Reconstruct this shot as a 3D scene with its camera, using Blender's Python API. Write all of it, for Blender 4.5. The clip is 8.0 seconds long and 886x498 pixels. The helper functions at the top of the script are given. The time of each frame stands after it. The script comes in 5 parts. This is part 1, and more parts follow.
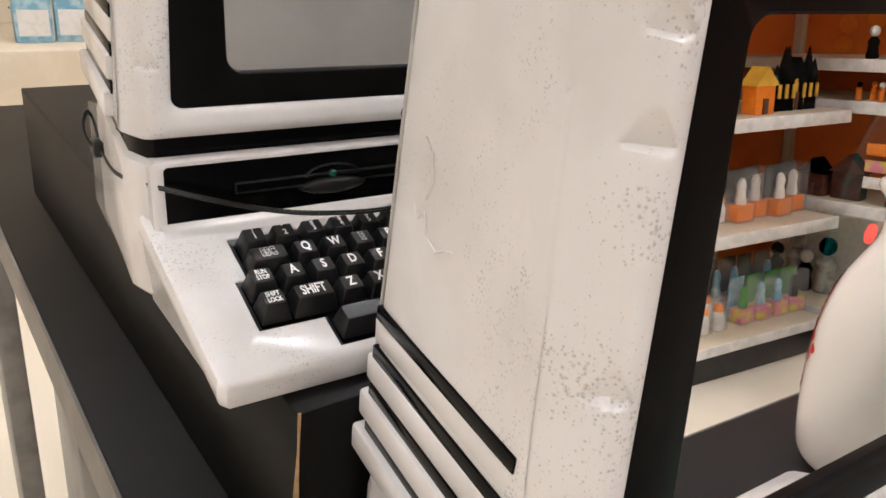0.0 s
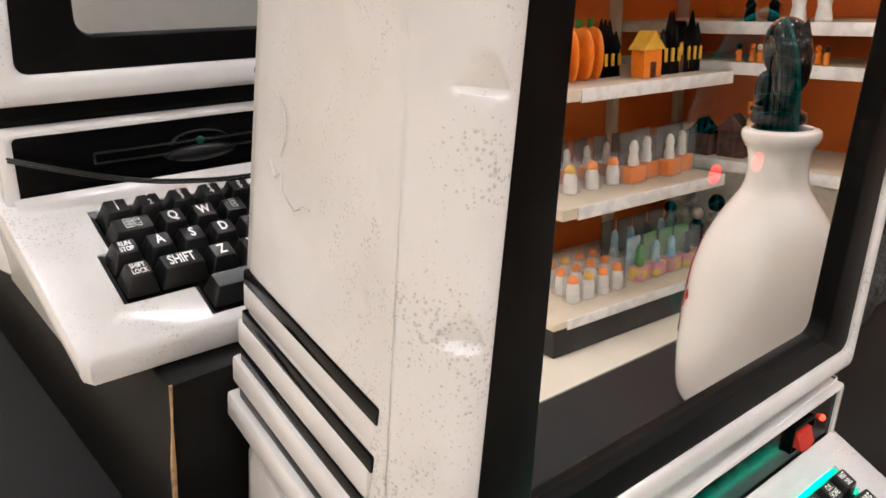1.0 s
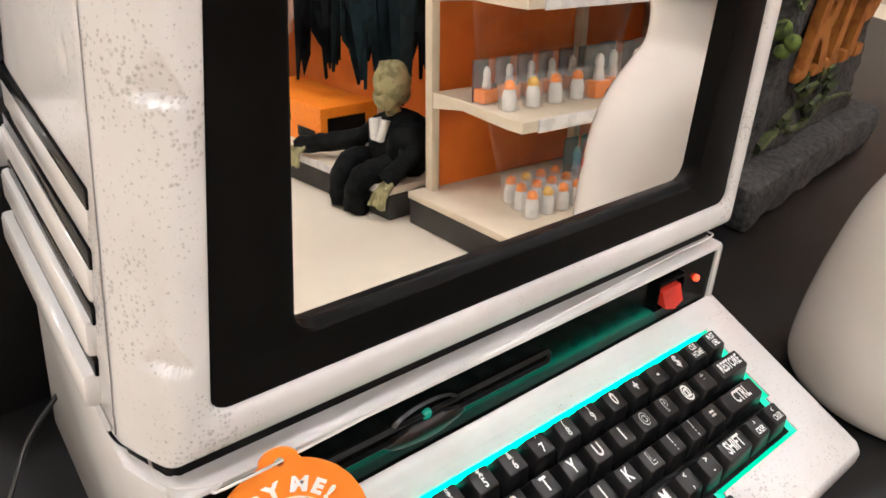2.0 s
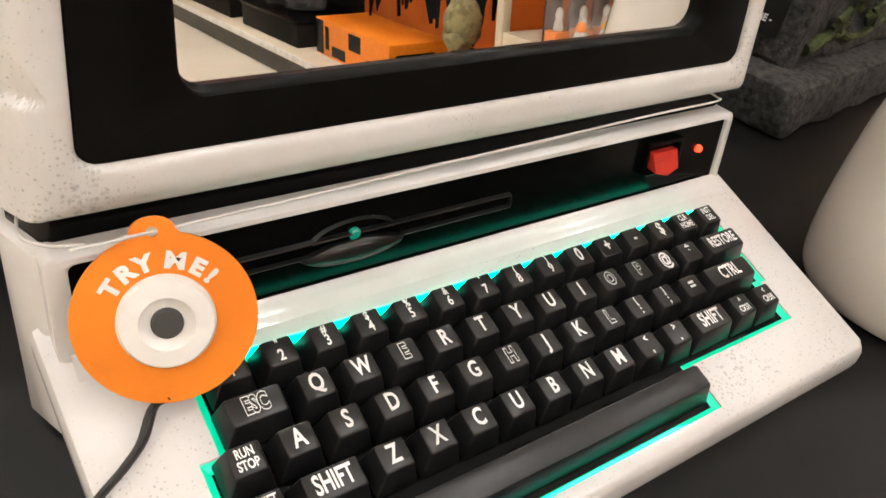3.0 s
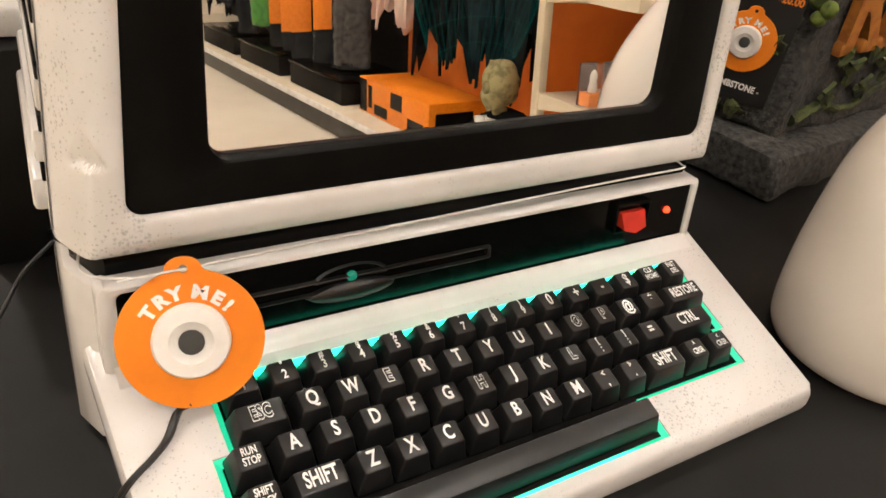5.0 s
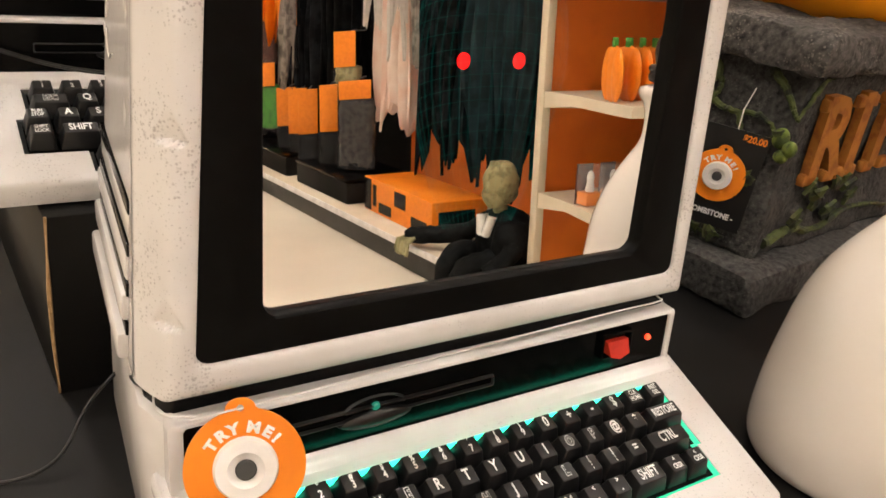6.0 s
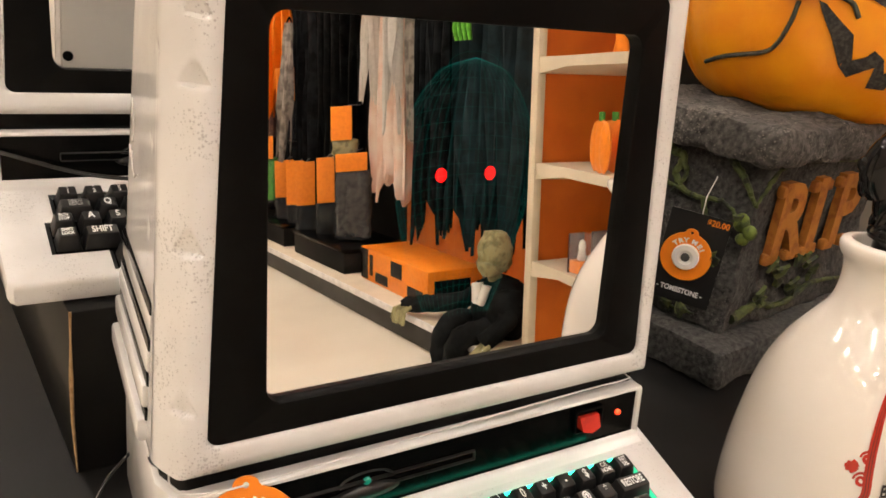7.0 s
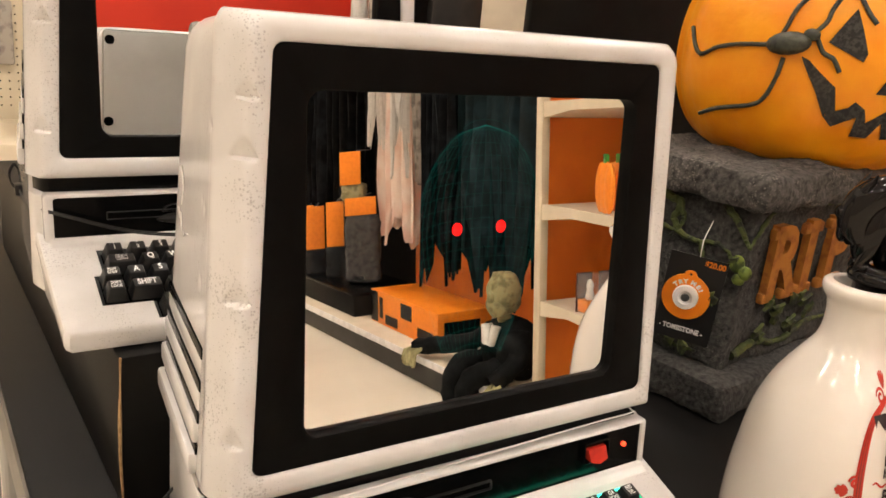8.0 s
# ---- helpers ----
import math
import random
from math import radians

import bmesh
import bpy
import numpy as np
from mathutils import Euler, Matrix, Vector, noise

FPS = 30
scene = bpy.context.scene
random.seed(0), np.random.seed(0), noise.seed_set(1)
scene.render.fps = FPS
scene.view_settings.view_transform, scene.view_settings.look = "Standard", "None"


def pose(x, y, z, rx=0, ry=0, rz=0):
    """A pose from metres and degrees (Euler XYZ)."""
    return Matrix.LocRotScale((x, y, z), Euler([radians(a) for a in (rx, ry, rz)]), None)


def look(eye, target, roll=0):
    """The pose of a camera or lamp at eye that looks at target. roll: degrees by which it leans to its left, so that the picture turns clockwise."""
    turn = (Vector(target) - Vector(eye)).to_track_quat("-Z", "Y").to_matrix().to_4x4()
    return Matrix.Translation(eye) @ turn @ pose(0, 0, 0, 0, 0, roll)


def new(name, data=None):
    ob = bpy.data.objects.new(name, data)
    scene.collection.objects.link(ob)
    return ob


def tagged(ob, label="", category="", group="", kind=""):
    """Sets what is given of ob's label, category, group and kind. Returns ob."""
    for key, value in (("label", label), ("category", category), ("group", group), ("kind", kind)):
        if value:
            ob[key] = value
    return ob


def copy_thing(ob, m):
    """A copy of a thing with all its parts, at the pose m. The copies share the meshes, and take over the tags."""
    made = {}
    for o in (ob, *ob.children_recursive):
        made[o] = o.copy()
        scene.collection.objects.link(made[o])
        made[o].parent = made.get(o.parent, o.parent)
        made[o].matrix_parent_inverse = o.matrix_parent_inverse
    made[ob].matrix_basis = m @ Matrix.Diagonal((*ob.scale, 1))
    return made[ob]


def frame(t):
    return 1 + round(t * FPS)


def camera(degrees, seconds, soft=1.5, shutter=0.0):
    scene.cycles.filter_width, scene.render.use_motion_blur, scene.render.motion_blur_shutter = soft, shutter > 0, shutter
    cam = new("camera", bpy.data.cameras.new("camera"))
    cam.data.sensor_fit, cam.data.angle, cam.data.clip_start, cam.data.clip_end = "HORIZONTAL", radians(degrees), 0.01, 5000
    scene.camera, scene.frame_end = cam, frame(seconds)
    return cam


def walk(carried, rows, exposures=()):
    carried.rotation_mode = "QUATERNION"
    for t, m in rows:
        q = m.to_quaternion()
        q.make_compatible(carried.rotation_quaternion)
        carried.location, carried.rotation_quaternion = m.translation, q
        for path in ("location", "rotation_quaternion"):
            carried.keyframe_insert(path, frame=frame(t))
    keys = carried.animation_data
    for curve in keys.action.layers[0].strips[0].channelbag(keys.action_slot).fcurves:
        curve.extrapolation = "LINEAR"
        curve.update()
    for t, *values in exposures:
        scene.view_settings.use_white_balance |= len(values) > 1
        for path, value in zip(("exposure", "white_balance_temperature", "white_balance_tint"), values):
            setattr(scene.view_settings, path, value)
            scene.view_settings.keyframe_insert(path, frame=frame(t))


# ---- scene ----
cam = camera(58.4, 8.0, soft=1.6)
PATH = [
    (0, (-0.1463, -0.0960, 1.0078), (0.3816, 0.6493, 0.6006), 5.39),
    (0.5, (-0.1505, -0.0935, 1.0066), (0.4173, 0.6146, 0.5869), 5.65),
    (1, (-0.1360, -0.1054, 1.0040), (0.4773, 0.5584, 0.5761), 5.71),
    (1.5, (-0.1087, -0.1207, 0.9929), (0.5325, 0.4833, 0.5195), 7.21),
    (2, (-0.0856, -0.1332, 0.9655), (0.5282, 0.4707, 0.4570), 8.36),
    (2.2, (-0.0750, -0.1391, 0.9545), (0.5162, 0.4730, 0.4293), 8.97),
    (3.5, (-0.0486, -0.1735, 0.9166), (0.4747, 0.4590, 0.3455), 10.53),
    (4, (-0.0446, -0.1827, 0.9147), (0.4749, 0.4561, 0.3471), 10.85),
    (4.5, (-0.0487, -0.1883, 0.9251), (0.4727, 0.4545, 0.3638), 10.58),
    (5, (-0.0606, -0.1997, 0.9471), (0.4457, 0.4915, 0.4315), 9.07),
    (5.2, (-0.0677, -0.2034, 0.9576), (0.4450, 0.5009, 0.4665), 9.12),
    (6.5, (-0.0910, -0.2401, 0.9986), (0.4339, 0.5229, 0.6214), 7.20),
    (7, (-0.0992, -0.2537, 1.0120), (0.4328, 0.5221, 0.6727), 6.90),
    (7.5, (-0.1125, -0.2664, 1.0216), (0.4176, 0.5239, 0.7144), 5.88),
    (8, (-0.1218, -0.2792, 1.0265), (0.4062, 0.5184, 0.7348), 5.67),
]
walk(cam, [(t, look(eye, target, roll)) for t, eye, target, roll in PATH],
     exposures=[(0.0, 0.08, 5700, 13), (1.0, 0.2, 5700, 13), (2.2, 0.25, 5800, 13), (3.5, 0.15, 6300, 10), (6.3, 0.15, 6600, 14), (8.0, 0.15, 6700, 14)])

# ---- light ----
world = bpy.data.worlds.new("world")
scene.world = world
world.use_nodes = True
world.node_tree.nodes["Background"].inputs[0].default_value = (1.0, 0.92, 0.84, 1)
world.node_tree.nodes["Background"].inputs[1].default_value = 0.05


# ---- materials ----
def mat(name, base, rough=0.5, metal=0.0, second=None, scale=40.0, blend=(0.45, 0.6), bump=0.0, bump_scale=400.0,
        speck=None, speck_scale=300.0, speck_size=0.12, coat=0.0, emit=None, power=0.0, trans=0.0, alpha=1.0, ior=1.45, spec=0.5, worn=False):
    m = bpy.data.materials.new(name)
    m.use_nodes = True
    nt = m.node_tree
    b = nt.nodes["Principled BSDF"]
    b.inputs["Base Color"].default_value = (*base, 1)
    b.inputs["Roughness"].default_value = rough
    b.inputs["Metallic"].default_value = metal
    b.inputs["Coat Weight"].default_value = coat
    b.inputs["Coat Roughness"].default_value = 0.08
    b.inputs["Transmission Weight"].default_value = trans
    b.inputs["Alpha"].default_value = alpha
    b.inputs["IOR"].default_value = ior
    b.inputs["Specular IOR Level"].default_value = spec
    if emit:
        b.inputs["Emission Color"].default_value = (*emit, 1)
        b.inputs["Emission Strength"].default_value = power
    geo = nt.nodes.new("ShaderNodeNewGeometry")
    colour = None
    if second:
        n = nt.nodes.new("ShaderNodeTexNoise")
        n.inputs["Scale"].default_value, n.inputs["Detail"].default_value = scale, 6
        nt.links.new(geo.outputs["Position"], n.inputs["Vector"])
        r = nt.nodes.new("ShaderNodeMapRange")
        r.inputs["From Min"].default_value, r.inputs["From Max"].default_value = blend
        nt.links.new(n.outputs["Fac"], r.inputs["Value"])
        x = nt.nodes.new("ShaderNodeMix")
        x.data_type = "RGBA"
        x.inputs["A"].default_value, x.inputs["B"].default_value = (*base, 1), (*second, 1)
        nt.links.new(r.outputs["Result"], x.inputs["Factor"])
        colour = x.outputs["Result"]
    if speck:
        # scattered flecks, thicker in some places than in others
        v = nt.nodes.new("ShaderNodeTexVoronoi")
        v.inputs["Scale"].default_value = speck_scale
        warp = nt.nodes.new("ShaderNodeTexNoise")
        warp.inputs["Scale"].default_value = speck_scale * 1.7
        add = nt.nodes.new("ShaderNodeVectorMath")
        add.operation = "MULTIPLY_ADD"
        add.inputs[1].default_value = (0.7 / speck_scale,) * 3
        nt.links.new(geo.outputs["Position"], warp.inputs["Vector"])
        nt.links.new(warp.outputs["Color"], add.inputs[0])
        nt.links.new(geo.outputs["Position"], add.inputs[2])
        nt.links.new(add.outputs[0], v.inputs["Vector"])
        patch = nt.nodes.new("ShaderNodeTexNoise")
        patch.inputs["Scale"].default_value, patch.inputs["Detail"].default_value = 28, 3
        nt.links.new(geo.outputs["Position"], patch.inputs["Vector"])
        size = nt.nodes.new("ShaderNodeMapRange")
        size.inputs["From Min"].default_value, size.inputs["From Max"].default_value = 0.33, 0.70
        size.inputs["To Min"].default_value, size.inputs["To Max"].default_value = 0.0, speck_size * 2
        nt.links.new(patch.outputs["Fac"], size.inputs["Value"])
        rand = nt.nodes.new("ShaderNodeSeparateColor")
        nt.links.new(v.outputs["Color"], rand.inputs[0])
        each = nt.nodes.new("ShaderNodeMath")
        each.operation = "MULTIPLY"
        nt.links.new(rand.outputs[0], each.inputs[0])
        nt.links.new(size.outputs["Result"], each.inputs[1])
        if worn:
            # the wear painted on each mesh says how many flecks it has
            w = nt.nodes.new("ShaderNodeAttribute")
            w.attribute_name = "wear"
            some = nt.nodes.new("ShaderNodeMath")
            some.operation = "MULTIPLY"
            nt.links.new(each.outputs[0], some.inputs[0])
            nt.links.new(w.outputs["Fac"], some.inputs[1])
            each = some
        less = nt.nodes.new("ShaderNodeMapRange")
        nt.links.new(v.outputs["Distance"], less.inputs["Value"])
        nt.links.new(each.outputs[0], less.inputs["From Max"])
        less.inputs["From Min"].default_value = 0.0
        less.inputs["To Min"].default_value, less.inputs["To Max"].default_value = 0.72 if worn else 0.85, 0.0
        x = nt.nodes.new("ShaderNodeMix")
        x.data_type = "RGBA"
        x.inputs["A"].default_value, x.inputs["B"].default_value = (*base, 1), (*speck, 1)
        if colour:
            nt.links.new(colour, x.inputs["A"])
        nt.links.new(less.outputs["Result"], x.inputs["Factor"])
        colour = x.outputs["Result"]
    if colour:
        nt.links.new(colour, b.inputs["Base Color"])
    if bump:
        n = nt.nodes.new("ShaderNodeTexNoise")
        n.inputs["Scale"].default_value, n.inputs["Detail"].default_value = bump_scale, 5
        nt.links.new(geo.outputs["Position"], n.inputs["Vector"])
        k = nt.nodes.new("ShaderNodeBump")
        k.inputs["Strength"].default_value = min(1.0, bump)
        k.inputs["Distance"].default_value = 0.4 / bump_scale
        nt.links.new(n.outputs["Fac"], k.inputs["Height"])
        nt.links.new(k.outputs["Normal"], b.inputs["Normal"])
    return m


WHITE = mat("speckled_plastic", (0.66, 0.645, 0.635), 0.16, second=(0.56, 0.545, 0.53), scale=22, blend=(0.42, 0.75), bump=0.03,
            bump_scale=700, speck=(0.23, 0.22, 0.212), speck_scale=900, speck_size=0.34, worn=True)
PLATE = mat("grey_back", (0.42, 0.41, 0.38), 0.5, second=(0.37, 0.36, 0.33), scale=14, bump=0.1, bump_scale=900)
BLACK = mat("black_plastic", (0.0032, 0.003, 0.0029), 0.38, second=(0.0045, 0.0043, 0.0041), scale=60, spec=0.08, bump=0.06, bump_scale=900)
GLOSS = mat("gloss_black", (0.0022, 0.0022, 0.0022), 0.18, spec=0.13)
MOULD = mat("moulded_black", (0.006, 0.006, 0.006), 0.30, second=(0.009, 0.009, 0.009), scale=90, spec=0.55, bump=0.05, bump_scale=900)
KEY = mat("keycap", (0.0075, 0.0075, 0.0080), 0.34, second=(0.0105, 0.0105, 0.011), scale=120, spec=0.45, bump=0.12, bump_scale=2200)
INK = mat("white_ink", (0.78, 0.78, 0.78), 0.5)
MIRROR = mat("mirror", (0.94, 0.94, 0.94), 0.008, metal=1.0)
GLOW = mat("green_light", (0.02, 0.5, 0.35), 0.4, emit=(0.0, 0.40, 0.17), power=1.15)
GLOWC = mat("cyan_light", (0.1, 0.6, 0.6), 0.4, emit=(0.006, 0.80, 0.44), power=5.0)
GLOWF = mat("soft_cyan_light", (0.1, 0.6, 0.6), 0.4, emit=(0.0, 0.72, 0.58), power=2.2)
DULL = mat("clear_strip", (0.03, 0.035, 0.035), 0.3)
REDLIT = mat("lit_lamp", (0.8, 0.1, 0.04), 0.3, emit=(1.0, 0.045, 0.012), power=2.4)
REDOFF = mat("unlit_lamp", (0.3, 0.02, 0.02), 0.25)
SWITCH = mat("red_switch", (0.50, 0.028, 0.015), 0.3, second=(0.42, 0.022, 0.012), scale=200)
ORANGE = mat("orange_card", (0.86, 0.24, 0.012), 0.36, second=(0.80, 0.215, 0.01), scale=60)
TAGWHITE = mat("button_white", (0.80, 0.78, 0.75), 0.4, second=(0.74, 0.72, 0.69), scale=80)
RUBBER = mat("rubber", (0.05, 0.05, 0.048), 0.6)
CORD = mat("cord", (0.008, 0.008, 0.008), 0.4)
STRING = mat("string", (0.62, 0.60, 0.58), 0.6)
CARD = mat("cardboard_black", (0.0048, 0.0045, 0.0042), 0.45, second=(0.008, 0.0075, 0.007), scale=18, spec=0.14, bump=0.1, bump_scale=500)
KRAFT = mat("torn_cardboard", (0.40, 0.26, 0.13), 0.9, second=(0.30, 0.19, 0.09), scale=300)
TABLE = mat("black_tabletop", (0.0052, 0.005, 0.0048), 0.40, second=(0.0085, 0.0082, 0.008), scale=9, spec=0.16, bump=0.06, bump_scale=900)
EDGE = mat("edge_band", (0.16, 0.145, 0.125), 0.5, second=(0.12, 0.108, 0.095), scale=20, bump=0.05, bump_scale=300)
STEEL = mat("grey_steel", (0.24, 0.235, 0.225), 0.4, metal=0.5, second=(0.19, 0.185, 0.18), scale=30)
CERAMIC = mat("cream_ceramic", (0.74, 0.69, 0.635), 0.12, second=(0.72, 0.665, 0.605), scale=12, coat=0.5)
CATGLAZE = mat("black_glaze", (0.006, 0.005, 0.005), 0.05, spec=0.32)
DECALRED = mat("decal_red", (0.46, 0.03, 0.018), 0.2)
DECALINK = mat("decal_ink", (0.03, 0.025, 0.025), 0.25)
STONE = mat("painted_stone", (0.075, 0.073, 0.069), 0.85, second=(0.008, 0.008, 0.008), scale=260, blend=(0.30, 0.78), bump=1.0,
            bump_scale=230, speck=(0.13, 0.125, 0.118), speck_scale=640, speck_size=0.5, spec=0.2)
SLABTOP = mat("brushed_stone", (0.105, 0.098, 0.090), 0.85, second=(0.014, 0.013, 0.013), scale=230, blend=(0.32, 0.76), bump=1.0,
              bump_scale=240, speck=(0.24, 0.22, 0.19), speck_scale=560, speck_size=0.5, spec=0.2)
VINE = mat("painted_vine", (0.058, 0.075, 0.018), 0.75, second=(0.016, 0.020, 0.011), scale=110, bump=0.5, bump_scale=400)
LETTER = mat("rust_letter", (0.36, 0.135, 0.018), 0.75, second=(0.26, 0.085, 0.012), scale=110, bump=0.5, bump_scale=500)
PUMPKIN = mat("pumpkin_skin", (0.90, 0.34, 0.008), 0.34, second=(0.84, 0.25, 0.005), scale=26, blend=(0.4, 0.7), bump=0.25, bump_scale=120)
CARVED = mat("carved_black", (0.016, 0.014, 0.012), 0.75, second=(0.05, 0.045, 0.04), scale=300, bump=0.8, bump_scale=500)
SPIDER = mat("spider_paint", (0.055, 0.06, 0.042), 0.55, second=(0.022, 0.022, 0.018), scale=160, bump=0.6, bump_scale=400)
FLOOR = mat("vinyl_floor", (0.72, 0.65, 0.53), 0.34, second=(0.64, 0.57, 0.46), scale=2.2, blend=(0.35, 0.7), bump=0.03, bump_scale=60)
CEIL = mat("ceiling_paint", (0.66, 0.62, 0.56), 0.9, second=(0.6, 0.56, 0.5), scale=2)
WALL = mat("wall_paint", (0.62, 0.55, 0.45), 0.8, second=(0.57, 0.5, 0.41), scale=3)
CREAM = mat("cream_steel", (0.66, 0.575, 0.44), 0.45, second=(0.62, 0.54, 0.41), scale=12)
ORANGEBACK = mat("orange_board", (0.84, 0.21, 0.022), 0.5, second=(0.76, 0.17, 0.018), scale=5)
STRIP = mat("price_strip", (0.74, 0.72, 0.70), 0.3, second=(0.62, 0.60, 0.58), scale=25)
KICK = mat("black_kick", (0.018, 0.017, 0.016), 0.4, second=(0.03, 0.028, 0.026), scale=9)
LAMP = mat("ceiling_lamp", (0.9, 0.9, 0.9), 0.5, emit=(1.0, 0.93, 0.83), power=164.0)
CLEAR = mat("clear_pack", (0.9, 0.9, 0.9), 0.06, trans=0.0, alpha=0.10)
BAGFILM = mat("bag_film", (0.6, 0.6, 0.6), 0.12, alpha=0.035)
DARKMESH = mat("dark_mesh_cloth", (0.055, 0.05, 0.045), 0.9, second=(0.02, 0.018, 0.017), scale=45, bump=0.5, bump_scale=90)
DARKBOARD = mat("dark_board", (0.006, 0.0055, 0.005), 0.6, spec=0.1, second=(0.012, 0.011, 0.010), scale=5)
SUIT = mat("black_suit", (0.0045, 0.005, 0.005), 0.75, spec=0.08, second=(0.009, 0.010, 0.010), scale=25)
DARKCLOTH = mat("dark_cloth", (0.005, 0.0055, 0.006), 0.9, spec=0.1, second=(0.014, 0.016, 0.018), scale=14)
TEAL = mat("teal_cloth", (0.004, 0.012, 0.015), 0.9, second=(0.010, 0.030, 0.036), scale=11)
GOWN = mat("pink_gown", (0.74, 0.52, 0.43), 0.9, second=(0.80, 0.70, 0.62), scale=9, blend=(0.35, 0.65))
RAG = mat("grey_rag", (0.42, 0.38, 0.33), 0.9, second=(0.2, 0.18, 0.16), scale=22)
FLESH = mat("greenish_rubber", (0.30, 0.27, 0.13), 0.7, second=(0.16, 0.14, 0.06), scale=30)
REDSIGN = mat("red_sign", (0.62, 0.035, 0.014), 0.5, second=(0.58, 0.03, 0.012), scale=3)
GREENP = mat("green_plastic", (0.06, 0.28, 0.03), 0.5, second=(0.03, 0.18, 0.02), scale=40)
YELLOW = mat("yellow_card", (0.72, 0.42, 0.04), 0.5, second=(0.66, 0.36, 0.03), scale=30)
BLUE = mat("blue_card", (0.18, 0.38, 0.52), 0.5, second=(0.40, 0.56, 0.62), scale=25)
MULTI = mat("pink_card", (0.62, 0.22, 0.28), 0.5, second=(0.66, 0.5, 0.06), scale=30)
BROWN = mat("brown_box", (0.10, 0.03, 0.018), 0.6, second=(0.06, 0.02, 0.014), scale=30)
PEG = mat("peg_board", (0.66, 0.58, 0.44), 0.6, second=(0.62, 0.54, 0.40), scale=8)
PAPER = mat("paper_white", (0.72, 0.70, 0.66), 0.6, second=(0.66, 0.64, 0.6), scale=50)


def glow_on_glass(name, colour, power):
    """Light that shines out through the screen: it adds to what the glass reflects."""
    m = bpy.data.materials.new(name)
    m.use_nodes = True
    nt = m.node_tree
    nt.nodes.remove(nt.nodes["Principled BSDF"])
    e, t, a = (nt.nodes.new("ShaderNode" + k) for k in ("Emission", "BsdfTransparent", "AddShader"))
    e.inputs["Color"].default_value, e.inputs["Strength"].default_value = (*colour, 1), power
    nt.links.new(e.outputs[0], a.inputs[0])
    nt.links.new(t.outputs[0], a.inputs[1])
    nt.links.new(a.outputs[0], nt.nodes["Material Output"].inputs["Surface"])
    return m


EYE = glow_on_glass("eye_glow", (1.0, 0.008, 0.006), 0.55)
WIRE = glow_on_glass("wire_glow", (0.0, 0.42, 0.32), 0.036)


# ---- building helpers ----
def mesh_of(name, bm, material, smooth=None):
    me = bpy.data.meshes.new(name)
    bm.normal_update()
    bm.to_mesh(me)
    bm.free()
    for m in material if isinstance(material, (list, tuple)) else [material]:
        me.materials.append(m)
    if smooth is not None:
        me.shade_smooth()
        me.set_sharp_from_angle(angle=radians(smooth))
    return me


def part(name, bm, material, parent=None, label="", at=None, smooth=35):
    ob = new(name, mesh_of(name, bm, material, smooth))
    if parent:
        ob.parent = parent
    if at is not None:
        ob.matrix_basis = at
    return tagged(ob, label)


def thing(name, at, label, category, group="", kind=""):
    ob = new(name)
    ob.empty_display_size = 0.02
    ob.matrix_basis = at
    return tagged(ob, label, category, group, kind)


def solid(name, bm, material, label, category, at=None, group="", kind="", smooth=35):
    ob = part(name, bm, material, None, "", at, smooth)
    return tagged(ob, label, category, group, kind)


def box(bm, x0, y0, z0, x1, y1, z1, r=0.0, seg=2, m=None):
    vs = [bm.verts.new((x, y, z)) for x in (x0, x1) for y in (y0, y1) for z in (z0, z1)]
    quads = [(0, 1, 3, 2), (4, 6, 7, 5), (0, 4, 5, 1), (2, 3, 7, 6), (0, 2, 6, 4), (1, 5, 7, 3)]
    fs = [bm.faces.new([vs[i] for i in q]) for q in quads]
    geom = list(vs)
    if r:
        out = bmesh.ops.bevel(bm, geom=list({e for f in fs for e in f.edges}), offset=r, segments=seg, affect="EDGES", profile=0.5)
        geom = list({v for f in out["faces"] for v in f.verts} | {v for v in vs if v.is_valid})
    if m is not None:
        bmesh.ops.transform(bm, matrix=m, verts=geom)
    return bm


def boxes(*rows):
    bm = bmesh.new()
    for row in rows:
        box(bm, *row)
    return bm


def lathe(profile, seg=48, bm=None, close=True):
    bm = bm or bmesh.new()
    rings = []
    for r, z in profile:
        rings.append([bm.verts.new((r * math.cos(2 * math.pi * k / seg), r * math.sin(2 * math.pi * k / seg), z)) for k in range(seg)])
    for a, b in zip(rings, rings[1:]):
        for k in range(seg):
            bm.faces.new((a[k], a[(k + 1) % seg], b[(k + 1) % seg], b[k]))
    if close:
        bm.faces.new(list(reversed(rings[0])))
        bm.faces.new(rings[-1])
    return bm


def tube(points, radius, seg=8, bm=None, taper=None):
    """A round cord through the points."""
    bm = bm or bmesh.new()
    pts = [Vector(p) for p in points]
    rings = []
    side = None
    for k, p in enumerate(pts):
        way = (pts[min(k + 1, len(pts) - 1)] - pts[max(k - 1, 0)]).normalized()
        if side is None:
            side = way.orthogonal().normalized()
        side = (side - way * side.dot(way)).normalized()
        up = way.cross(side)
        r = radius * (taper[k] if taper else 1)
        rings.append([bm.verts.new(p + r * (math.cos(2 * math.pi * j / seg) * side + math.sin(2 * math.pi * j / seg) * up)) for j in range(seg)])
    for a, b in zip(rings, rings[1:]):
        for j in range(seg):
            bm.faces.new((a[j], a[(j + 1) % seg], b[(j + 1) % seg], b[j]))
    bm.faces.new(list(reversed(rings[0])))
    bm.faces.new(rings[-1])
    return bm


